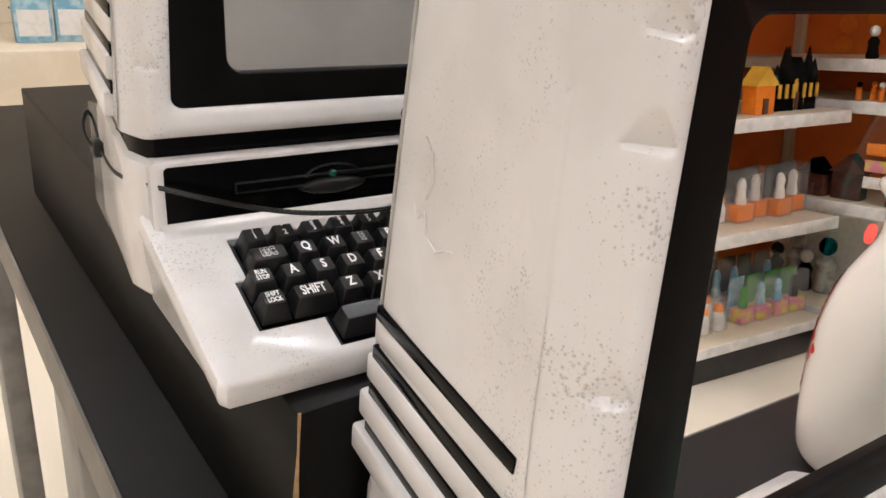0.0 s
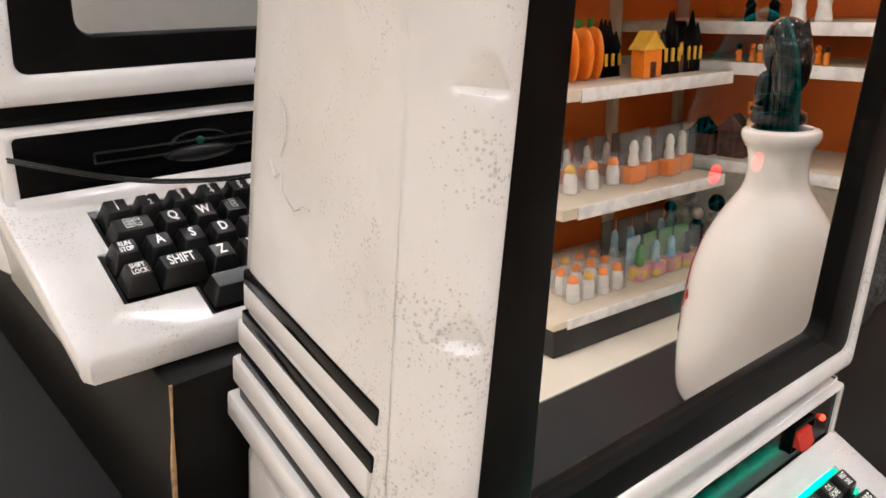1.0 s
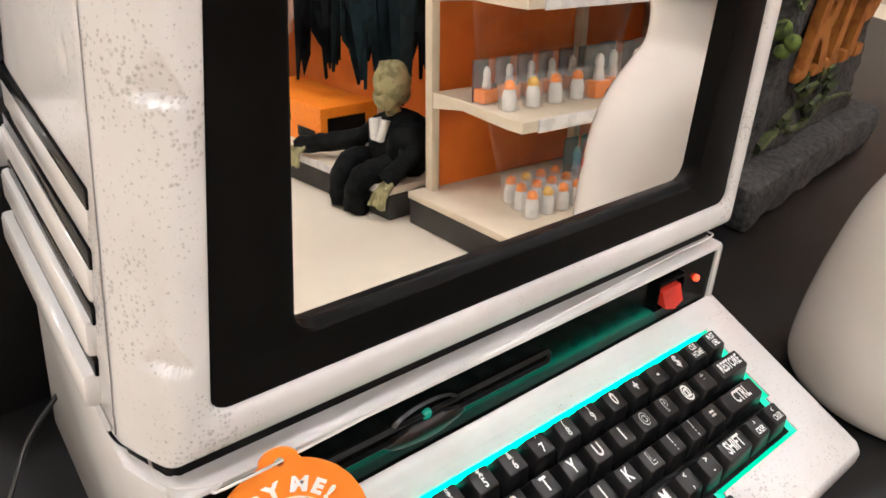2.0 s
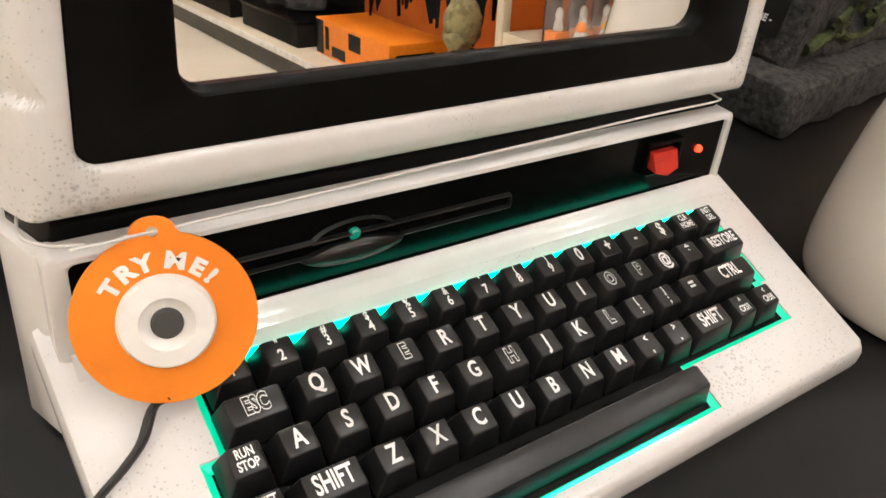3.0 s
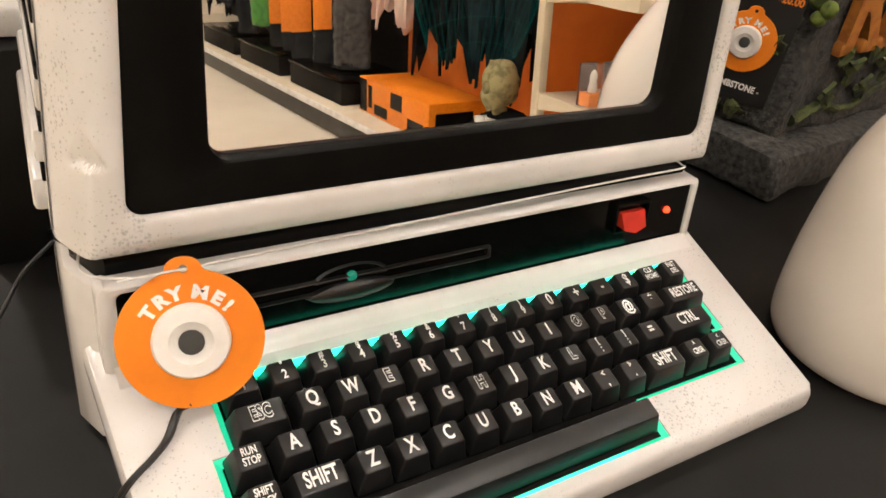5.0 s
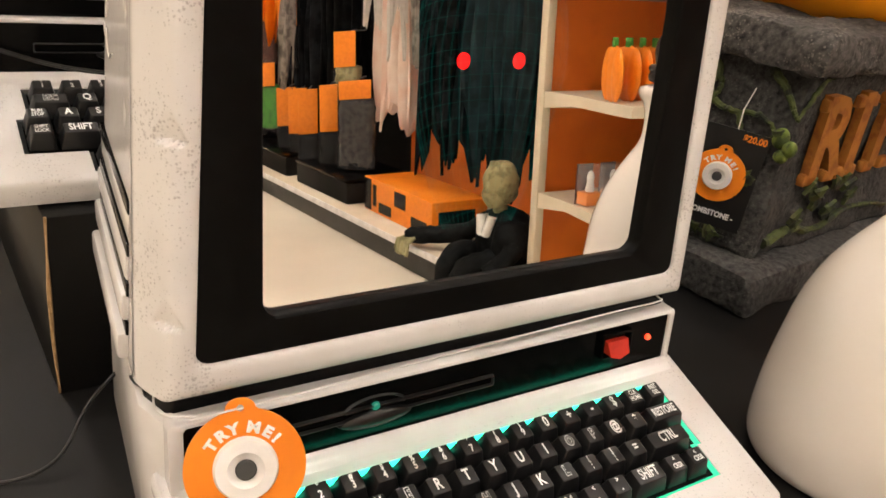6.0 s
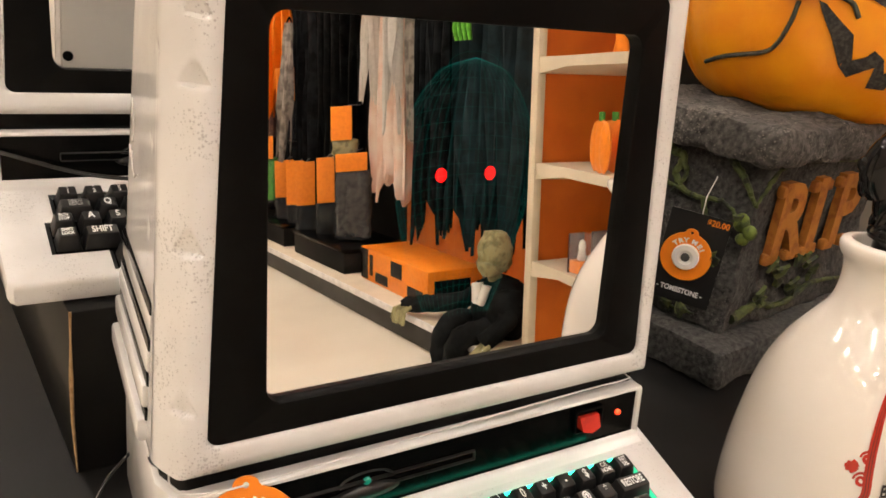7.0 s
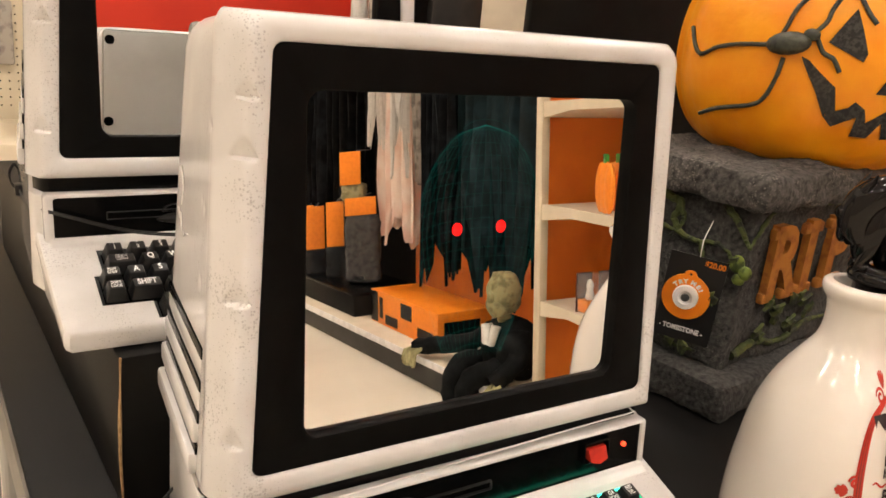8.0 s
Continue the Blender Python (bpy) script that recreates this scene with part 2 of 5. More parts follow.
def curve_points(controls, steps=8):
    """A smooth line through the control points."""
    c = [Vector(p) for p in controls]
    c = [2 * c[0] - c[1]] + c + [2 * c[-1] - c[-2]]
    out = []
    for k in range(1, len(c) - 2):
        for s in range(steps):
            t = s / steps
            a, b, d, e = c[k - 1], c[k], c[k + 1], c[k + 2]
            out.append(0.5 * (2 * b + (d - a) * t + (2 * a - 5 * b + 4 * d - e) * t * t + (3 * b - a - 3 * d + e) * t ** 3))
    return out + [c[-2]]


def round_rect(x0, z0, x1, z1, r, n=6, x0t=None, x1t=None, low=None):
    """Outline, anticlockwise from the lower left, of a rectangle with round corners, which may narrow to the top."""
    x0t, x1t = x0 if x0t is None else x0t, x1 if x1t is None else x1t
    out = []
    q = r if low is None else low
    for cx, cz, a0, c in ((x0 + q, z0 + q, 180, q), (x1 - q, z0 + q, 270, q), (x1t - r, z1 - r, 0, r), (x0t + r, z1 - r, 90, r)):
        for k in range(n + 1):
            a = radians(a0 + 90 * k / n)
            out.append((cx + c * math.cos(a), cz + c * math.sin(a)))
    return out


def ring(outer, inner, profile, place, bm=None, fill=False):
    """A frame between two outlines: profile rows are (share of the way in, height); place(x, z, h) gives the point."""
    bm = bm or bmesh.new()
    rings = [[bm.verts.new(place(a[0] + (b[0] - a[0]) * u, a[1] + (b[1] - a[1]) * u, h)) for a, b in zip(outer, inner)] for u, h in profile]
    n = len(outer)
    for a, b in zip(rings, rings[1:]):
        for k in range(n):
            bm.faces.new((a[k], a[(k + 1) % n], b[(k + 1) % n], b[k]))
    if fill:
        bm.faces.new(rings[-1])
    return bm


def text_mesh(words, size, bm, m, slot=0, depth=0.0, bold=0.0, squeeze=1.0, spacing=1.0):
    """Adds the words, centred, in the built-in font, to bm, under the matrix m."""
    cu = bpy.data.curves.new("words", "FONT")
    cu.body, cu.size, cu.align_x, cu.align_y, cu.extrude, cu.offset, cu.space_character = words, size, "CENTER", "CENTER", depth, bold, spacing
    cu.resolution_u = 3
    ob = bpy.data.objects.new("words", cu)
    scene.collection.objects.link(ob)
    bpy.context.view_layer.update()
    me = bpy.data.meshes.new_from_object(ob.evaluated_get(bpy.context.evaluated_depsgraph_get()))
    me.transform(m @ Matrix.Diagonal((squeeze, 1, 1, 1)))
    for p in me.polygons:
        p.material_index = slot
    before = len(bm.faces)
    bm.from_mesh(me)
    bm.faces.ensure_lookup_table()
    for f in bm.faces[before:]:
        f.material_index = slot
    bpy.data.objects.remove(ob)
    bpy.data.curves.remove(cu)
    bpy.data.meshes.remove(me)
    return bm


# ---- the room ----
TOP = 0.75
floor = solid("floor", boxes((-5, -7, -0.1, 6, 6, 0)), FLOOR, "cream vinyl shop floor with a dull shine", "floor", kind="structure")
ceiling = solid("ceiling", boxes((-5, -7, 4.6, 6, 6, 4.7)), CEIL, "pale painted shop ceiling", "ceiling", kind="structure")
for name, row in (("wall_north", (-5.1, 6, 0, 6.1, 6.1, 4.6)), ("wall_south", (-5.1, -7.1, 0, 6.1, -7, 4.6)),
                  ("wall_west", (-5.1, -7, 0, -5, 6, 4.6)), ("wall_east", (6, -7, 0, 6.1, 6, 4.6))):
    solid(name, boxes(row), WALL, "plain cream painted shop wall", "wall", kind="structure")

lamp = thing("ceiling_light", pose(0, 0, 4.58), "square white ceiling light, switched on", "ceiling light", "ceiling lights")
part("frame", boxes((-0.14, -0.14, -0.03, 0.14, 0.14, 0.02, 0.01)), CREAM, lamp)
part("diffuser", boxes((-0.119, -0.119, -0.04, 0.119, 0.119, -0.0301)), LAMP, lamp, "glowing white diffuser")
for x in (-3.6, -1.2, 1.2, 3.6):
    for y in (-5.8, -3.4, -1.0, 1.4, 3.8):
        if (x, y) != (-1.2, -1.0):
            copy_thing(lamp, pose(x, y, 4.58))
lamp.matrix_basis = pose(-1.2, -1.0, 4.58)

# ---- the table ----
TABLE_AT = pose(-0.0850, -0.165, 0, 0, 0, 1.73)
table = thing("display_table", TABLE_AT, "black laminate display table with a grey edge on steel legs", "table")
part("tabletop", boxes((0, 0, TOP - 0.035, 1.25, 1.06, TOP, 0.0015)), TABLE, table)
for row in ((-0.002, 0, TOP - 0.034, -0.0001, 1.06, TOP - 0.0012), (-0.002, -0.002, TOP - 0.034, 1.252, -0.0001, TOP - 0.0012), (1.2501, 0, TOP - 0.034, 1.252, 1.06, TOP - 0.0012)):
    part("edge_band", boxes(row), EDGE, table, "grey-brown edge band")
part("apron", boxes((0.03, 0.03, TOP - 0.10, 1.22, 1.03, TOP - 0.0352)), KICK, table, "dark apron")
for x in (0.004, 1.176):
    for y in (0.02, 0.505, 0.97):
        part("leg", boxes((x, y, 0, x + 0.025, y + 0.07, TOP - 0.0352, 0.003)), STEEL, table)

# ---- the retro computers ----
LEAN_Y = 0.0892


def face(x, z, h):
    """A point of the leaning screen front, h in front of it."""
    return (x, -0.0063 + LEAN_Y * (z - 0.084) - h, z)


def shell(levels, plan):
    """A body lofted through levels (z, inset), each with the outline plan(z, inset)."""
    bm = bmesh.new()
    rings = [[bm.verts.new((x, y, z)) for x, y in plan(z, i)] for z, i in levels]
    n = len(rings[0])
    for a, b in zip(rings, rings[1:]):
        for k in range(n):
            bm.faces.new((a[k], a[(k + 1) % n], b[(k + 1) % n], b[k]))
    bm.faces.new(list(reversed(rings[0])))
    bm.faces.new(rings[-1])
    return bm


def monitor_plan(z, i):
    f = -0.0063 + LEAN_Y * (z - 0.084) + 0.0075 + i
    s = 0.0517 * (z - 0.0725)
    left = [(-0.0260 + s + i, f + 0.0085), (-0.0320 + s + i, f + 0.0085), (-0.0390 + s + i, f + 0.0090), (-0.0400 + s + i, f + 0.0105),
            (-0.0397 + s + i, f + 0.0165), (-0.0330 + s + i, 0.093 - i), (-0.0305 + s + i, 0.1005 - i), (-0.0255 + s + i, 0.1045 - i)]
    curve = [(p.x, p.y) for p in curve_points([(*p, 0) for p in left], 4)]
    fine = []
    for k0, (a, b) in enumerate(zip(curve, curve[1:])):
        n = 12 if 16 <= k0 < 20 else 2
        fine += [(a[0] + (b[0] - a[0]) * k / n, a[1] + (b[1] - a[1]) * k / n) for k in range(n)]
    fine.append(curve[-1])
    right = 0.175 - 0.0015 + 0.029 * (z - 0.0725)
    return fine + [(right - x, y) for x, y in reversed(fine)]


DENTS = [(-0.0305, 0.0, 0.1605, 0.0072, 0.003),
         (-0.0285, 0.004, 0.2177, 0.0081, 0.0033),
         (-0.027, 0.0055, 0.2397, 0.0072, 0.0029),
         (-0.0325, -0.004, 0.101, 0.0064, 0.0023),
         (-0.0355, 0.0313, 0.1584, 0.0034, 0.0012),
         (-0.033, 0.0263, 0.224, 0.0038, 0.0013),
         (-0.0335, 0.03, 0.19, 0.0026, 0.0007),
         (-0.0335, 0.035, 0.1915, 0.0026, 0.0007),
         (-0.031, 0.065, 0.205, 0.0027, 0.0007)]


def wear(bm, amount):
    """Paints how many flecks a mesh has, by a number or a rule of the place."""
    layer = bm.verts.layers.float.new("wear")
    for v in bm.verts:
        v[layer] = amount(v.co) if callable(amount) else amount
    return bm


def rim_point(x, z, h):
    """A point of the screen front, held inside the housing's height."""
    return face(x, min(max(z, 0.0728), 0.2686), h)


def press(bm):
    """Scoops the worn dents, deepest at their lower lip, into a body."""
    for v in bm.verts:
        for x, y, z, r, deep in DENTS:
            q = v.co - Vector((x, y, z))
            up = (q.z + 0.3 * r) / (1.5 * r)
            if -0.08 < up < 1 and q.length < 1.6 * r:
                wide = r * (0.95 - 0.75 * max(0.0, up))
                k = max(0.0, 1 - (math.hypot(q.x, q.y) / wide) ** 2) ** 0.6
                v.co += Vector((0.75, 0.6, 0)) * deep * k * (1 - up if up > 0 else 1 + up / 0.08)
    return bm


def dense(outer, inner, step=0.0011):
    """Both outlines with the same extra points along their long sides."""
    o, i = [], []
    n = len(outer)
    for k in range(n):
        a, b, c, d = outer[k], outer[(k + 1) % n], inner[k], inner[(k + 1) % n]
        m = max(1, int(math.dist(a, b) / step))
        for j in range(m):
            t = j / m
            o.append((a[0] + (b[0] - a[0]) * t, a[1] + (b[1] - a[1]) * t))
            i.append((c[0] + (d[0] - c[0]) * t, c[1] + (d[1] - c[1]) * t))
    return o, i


def base_plan(z, i):
    left = [(-0.0325 + i, -0.004 + i), (-0.0350 + i, -0.002 + i), (-0.0392 + i, 0.010 + i), (-0.0318 + i, 0.097 - i), (-0.029 + i, 0.104 - i), (-0.025 + i, 0.107 - i)]
    return left + [(0.175 - x, y) for x, y in reversed(left)]


def tray_z(y):
    return 0.0360 + 0.317 * (y + 0.0109)


PITCH = 0.01285
LAYOUT = []
for row_y, start, widths, words in (
        (-0.0288, -0.0062, [1] * 15, "! 1|\" 2|# 3|$ 4|% 5|& 6|' 7|( 8|) 9|0|+|-|$|CLR HOME|INST DEL"),
        (-0.0397, -0.0072, [1.45] + [1] * 12 + [1.72], "ESC|Q|W|E|R|T|Y|U|I|O|P|@|*|RESTORE"),
        (-0.0508, -0.0115, [1] * 13 + [2.05], "RUN STOP|A|S|D|F|G|H|J|K|L|[ :|] ;|=|CTRL"),
        (-0.0626, -0.0115, [1, 1.5] + [1] * 9 + [1.55, 1, 1], "SHIFT LOCK|SHIFT|Z|X|C|U|B|N|M|< ,|> .|SHIFT|^ CRSR|< CRSR")):
    x = start
    for w, word in zip(widths, words.split("|")):
        LAYOUT.append((x + w * PITCH / 2, row_y, w, word))
        x += w * PITCH
HOLLOW = ("ESC", "E", "H", "O", "P", "L")


def keycap(w, word, space=False):
    """A sculpted keycap on its own axes: z away from the tray."""
    bm = bmesh.new()
    hw, hd, h = w * PITCH / 2 - 0.0005, 0.0054, 0.0066
    tw, top_y = hw - 0.0019, 0.0009
    bottom = round_rect(-hw, -hd, hw, hd, 0.0007, 2)
    top = round_rect(-tw, -0.0037 + top_y, tw, 0.0037 + top_y, 0.0007, 2)
    lo = [bm.verts.new((x, y, -0.0012)) for x, y in bottom]
    mid = [bm.verts.new((a[0] * 0.05 + b[0] * 0.95, a[1] * 0.05 + b[1] * 0.95, h - 0.0005)) for a, b in zip(bottom, top)]
    edge = [bm.verts.new((x - math.copysign(0.00012, x), y - math.copysign(0.00012, y - top_y), h - 0.00012)) for x, y in top]
    hi = [bm.verts.new((x - math.copysign(0.0005, x), y - math.copysign(0.0005, y - top_y), h)) for x, y in top]
    for a, b in ((lo, mid), (mid, edge), (edge, hi)):
        for k in range(len(a)):
            bm.faces.new((a[k], a[(k + 1) % len(a)], b[(k + 1) % len(a)], b[k]))
    bm.faces.new(hi)
    if word:
        rows = word.split(" ") if len(word) > 1 else [word]
        small = len(rows) > 1
        for k, text in enumerate(rows):
            if small and len(word) > 4:
                size, y, squeeze, bold = 0.0033, top_y + 0.0016 - 0.0030 * k, 0.66, 0.00009
            elif small:
                size, y, squeeze, bold = (0.0034, 0.0044)[k], top_y + (0.0021, -0.0012)[k], 0.74, 0.00010
            else:
                size, y, squeeze, bold = (0.0067 if len(word) < 6 else 0.0056), top_y + 0.0002, (0.70 if len(word) == 1 else 0.60), 0.00017
            hollow = text in HOLLOW and not small
            size *= 0.92 if hollow else 1
            text_mesh(text, size, bm, pose(0, y, h + 0.00006), 1, 0, 0.00044 if hollow else bold, squeeze)
            if hollow:
                text_mesh(text, size, bm, pose(0, y, h + 0.00012), 0, 0, 0.00016, squeeze)
    return bm


WELL = [(-0.0085, -0.0205), (-0.0085, -0.0440), (-0.0135, -0.0440), (-0.0135, -0.0698), (0.0125, -0.0698), (0.0125, -0.0842),
        (0.1325, -0.0842), (0.1325, -0.0698), (0.1868, -0.0698), (0.1868, -0.0545), (0.1895, -0.0545), (0.1895, -0.0330), (0.1905, -0.0330), (0.1905, -0.0205)]
KEY_MESHES = {}


def make_computer(at, lit, label):
    pc = thing("retro_computer", at, label, "computer", "retro computers")
    # screen housing
    levels = [(0.0725, 0.0035), (0.0728, 0.0015), (0.0745, 0.0)] + [(0.0745 + 0.1815 * k / 90, 0) for k in range(1, 90)]
    levels += [(0.256, 0.0003), (0.2595, 0.0008), (0.2625, 0.0018), (0.2655, 0.0034), (0.2678, 0.0058), (0.2688, 0.0085), (0.2693, 0.012)]
    bm = wear(press(shell(levels, monitor_plan)), lambda p: 0.8 + 1.1 * max(0.0, min(1.0, (0.045 - p.y) / 0.02)))
    for v in bm.verts:
        # the top falls away towards the back
        v.co.z -= 0.0078 * max(0.0, min(1.0, (v.co.y - 0.014) / 0.090)) * max(0.0, min(1.0, (v.co.z - 0.19) / 0.075)) ** 1.5
    housing = part("monitor_housing", bm, WHITE, pc, smooth=50)
    outer = round_rect(-0.0335, 0.0728, 0.2073, 0.2674, 0.010, 6, -0.0243, 0.2018, 0.0015)
    inner = round_rect(-0.0233, 0.0838, 0.1983, 0.2583, 0.0045, 6, -0.0146, 0.1896)
    curve = [(-0.66, -0.0200), (-0.66, -0.0172), (-0.62, -0.0145), (-0.45, -0.0098), (-0.22, -0.0046), (-0.04, -0.0012), (0.10, 0.0004), (0.25, 0.0012), (0.45, 0.0016), (0.75, 0.0014), (0.93, 0.0007), (1.0, -0.0006), (1.0, -0.0032)]
    profile = [(p.x, p.y / 20) for p in curve_points([(u, h * 20, 0) for u, h in curve], 4)]
    part("front_frame", wear(press(ring(*dense(outer, inner), profile, rim_point)), lambda p: 1.6 if p.x < -0.018 or p.x > 0.194 else 0.6), WHITE, pc)
    glass = round_rect(0.0, 0.0965, 0.1755, 0.2405, 0.0065, 6)
    part("bezel", ring(inner, glass, [(-0.01, -0.0012), (0.02, -0.0004), (0.10, -0.0002), (0.94, -0.0005), (0.98, -0.0011), (1.0, -0.0054)], face), BLACK, pc)
    bm = bmesh.new()
    bm.faces.new([bm.verts.new(face(x, z, -0.0050)) for x, z in round_rect(-0.001, 0.0955, 0.1765, 0.2415, 0.0065, 6)])
    part("mirror_screen", bm, MIRROR, pc, "reflecting mirror screen")
    # grey rear cover with its screws
    bm = boxes((-0.0290, 0.1035, 0.088, 0.2040, 0.1080, 0.2590, 0.0030, 2))
    for v in bm.verts:
        v.co.x += math.copysign(0.0098 * (v.co.z - 0.088) / 0.171, 0.0875 - v.co.x)
    cover = part("rear_cover", bm, PLATE, pc, "grey moulded rear cover")
    for x, z in ((-0.0188, 0.1955), (-0.0150, 0.2520), (0.1938, 0.1955), (0.1900, 0.2520)):
        part("screw_hole", lathe([(0.0033, 0), (0.0033, 0.0006)], 16), GLOSS, cover, "", pose(x, 0.1078, z, -90))
    # slanting slats low on each side, each a little prouder than the one above
    for side in (0, 1):
        for k in range(4):
            z = 0.1295 - 0.0147 * k
            x = -0.0400 + 0.0517 * (z - 0.0725)
            out = 0.0004 + 0.0011 * k

            def lying(x0, y0, z0, x1, y1, z1, r):
                bm = box(bmesh.new(), x0, y0, z0, x1, y1, z1, r, 2)
                for v in bm.verts:
                    v.co.x += x + 0.088 * (v.co.y - 0.018)
                    if side:
                        v.co.x = 0.175 - v.co.x
                if side:
                    bmesh.ops.reverse_faces(bm, faces=bm.faces[:])
                return bm

            part("slat", lying(-out, 0.0195, z - 0.0104, 0.009, 0.1035 + out, z, 0.0017), WHITE, pc)
            # a black filler box paints the thin shadow above each slat
            part("gap_shade", lying(-0.0007, 0.0190, z - 0.0009, 0.006, 0.1020, z + 0.0042, 0.0005), GLOSS, pc, "black strip standing in for the shadow between slats")
    # seam, base and key tray
    part("seam", shell([(0.060, 0.003), (0.0726, 0.003)], base_plan), GLOSS, pc, "black recessed seam")
    base = part("base", shell([(0.002, 0.002), (0.005, 0), (0.058, 0.0003), (0.0613, 0.0008), (0.0629, 0.0025), (0.0632, 0.004)], base_plan), WHITE, pc)
    panel_o = round_rect(-0.0335, 0.0335, 0.2085, 0.0634, 0.0028, 4)
    panel_i = round_rect(-0.0285, 0.0352, 0.2045, 0.0612, 0.002, 4)
    tilt = lambda x, z, h: (x, -0.0108 + 0.10 * (z - 0.036) - h, z)  # noqa: E731
    part("panel_frame", ring(panel_o, panel_i, [(0, -0.008), (0, -0.0008), (0.25, 0.0), (0.8, 0.0002), (1, -0.0004), (1, -0.002)], tilt), WHITE, pc)
    bm = bmesh.new()
    bm.faces.new([bm.verts.new(tilt(x, z, -0.0014)) for x, z in round_rect(-0.0290, 0.0347, 0.2050, 0.0623, 0.002, 4)])
    panel = part("drive_panel", bm, GLOSS, pc, "glossy black disk drive panel")
    bm = ring(round_rect(0.0, 0.0470, 0.1005, 0.0520, 0.0008, 3), round_rect(0.0008, 0.0478, 0.0997, 0.0512, 0.0006, 3),
              [(0, -0.0014), (0.2, 0.0), (0.7, 0.0002), (1, -0.0028)], tilt, fill=True)
    part("disk_slot", bm, MOULD, panel)
    lens = [(0.0445 + 0.0165 * math.cos(a), 0.0462 + 0.0036 * math.sin(a) * abs(math.sin(a)) ** 0.3) for a in [2 * math.pi * k / 32 for k in range(32)]]
    core = [(0.0445 + (x - 0.0445) * 0.3, 0.0462 + (z - 0.0462) * 0.3) for x, z in lens]
    part("disk_lever", ring(lens, core, [(0, -0.0014), (0.1, 0.0002), (0.5, 0.0012), (1, 0.0016)], tilt, fill=True), MOULD, panel, "black moulded thumb lever")
    arch = [(0.0445 + 0.0135 * math.cos(a), 0.0505 + 0.0052 * max(0, math.sin(a))) for a in [2 * math.pi * k / 32 for k in range(32)]]
    part("disk_arch", ring(arch, [(0.0445 + (x - 0.0445) * 0.86, 0.0505 + (z - 0.0505) * 0.8) for x, z in arch], [(0, -0.0014), (0.4, -0.0004), (1, -0.0016)], tilt), MOULD, panel)
    part("drive_light", lathe([(0.0018, 0), (0.0018, 0.001), (0.0012, 0.0016)], 16), mat("drive_lamp", (0.01, 0.10, 0.07), 0.3, emit=(0, 0.2, 0.12), power=0.6 if lit else 0), panel,
         "green drive light", Matrix.Translation(tilt(0.0445, 0.0512, -0.0014)) @ pose(0, 0, 0, 90))
    bm = ring(round_rect(0.1605, 0.0462, 0.1792, 0.0588, 0.001, 3), round_rect(0.1620, 0.0472, 0.1777, 0.0570, 0.0008, 3),
              [(0, -0.0014), (0, 0.0012), (0.6, 0.0014), (1, 0.0006), (1, -0.0012)], tilt, fill=True)
    switch = part("power_switch", bm, GLOSS, panel, "black rocker switch surround")
    bm = bmesh.new()
    rock = [(0.1640, 0.0440, 0.0030), (0.1700, 0.0424, 0.0034), (0.1758, 0.0442, 0.0030), (0.1762, 0.0502, 0.0004), (0.1634, 0.0502, 0.0004)]
    a = [bm.verts.new(tilt(x, z + 0.0045, -0.001)) for x, z, h in rock]
    b = [bm.verts.new(tilt(x, z + 0.0045, h + 0.001)) for x, z, h in rock]
    for k in range(5):
        bm.faces.new((a[k], a[(k + 1) % 5], b[(k + 1) % 5], b[k]))
    bm.faces.new(b)
    part("rocker", bm, SWITCH, switch, "red rocker")
    part("power_light", lathe([(0.0015, 0), (0.0015, 0.0008), (0.0011, 0.0016), (0.0004, 0.0020)], 16), REDLIT if lit else REDOFF, panel,
         "glowing red power light" if lit else "unlit red power light", Matrix.Translation(tilt(0.1920, 0.0510, -0.0014)) @ pose(0, 0, 0, 90))
    # tray: a sloping wedge with an open key well
    bm = bmesh.new()
    rim = [(-0.0375, 0.0), (-0.0352, -0.0862), (-0.0325, -0.0888), (0.2075, -0.0888), (0.2102, -0.0862), (0.2125, 0.0)]

    def tray_point(x, y, h):
        return (x, y, tray_z(y) + h)

    outer_loop = []
    back = [(0.2125 - 0.25 * k / 20, 0.0) for k in range(1, 20)]
    for x, y in rim + back:
        outer_loop.append(bm.verts.new(tray_point(x * 0.985 + 0.0013, y * 0.985, 0)))
    well_loop = [bm.verts.new(tray_point(x, y, 0)) for x, y in WELL]
    edges = [bm.edges.new((o[k], o[(k + 1) % len(o)])) for o in (outer_loop, well_loop) for k in range(len(o))]
    bmesh.ops.triangle_fill(bm, use_beauty=True, edges=edges)
    lower = [bm.verts.new(tray_point(x, y, -0.0035)) for x, y in WELL]
    n = len(WELL)
    for k in range(n):
        bm.faces.new((well_loop[k], well_loop[(k + 1) % n], lower[(k + 1) % n], lower[k]))
    prev = outer_loop
    count = len(outer_loop)
    for share, drop in ((0.6, 0.0006), (1.0, 0.0028), (1.0, 0.0075), (0.4, 0.0105), (-1.0, 0.02)):
        row = []
        for (x, y), v in zip(rim + back, outer_loop):
            g = 0.985 + 0.015 * share
            z = max(0.0008, tray_point(x, y, 0)[2] - (drop if drop < 0.015 else 1))
            row.append(bm.verts.new((x * g + 0.0875 * (1 - g), y * g, z)))
        for k in range(count):
            bm.faces.new((prev[k], row[k], row[(k + 1) % count], prev[(k + 1) % count]))
        prev = row
    bm.faces.new(prev)
    tray = part("key_tray", wear(bm, lambda p: 1.15 if p.y < -0.06 or p.x < -0.03 or p.x > 0.2 else 0.7), WHITE, pc)
    # concave fillet between the tray and the drive panel
    bm = bmesh.new()
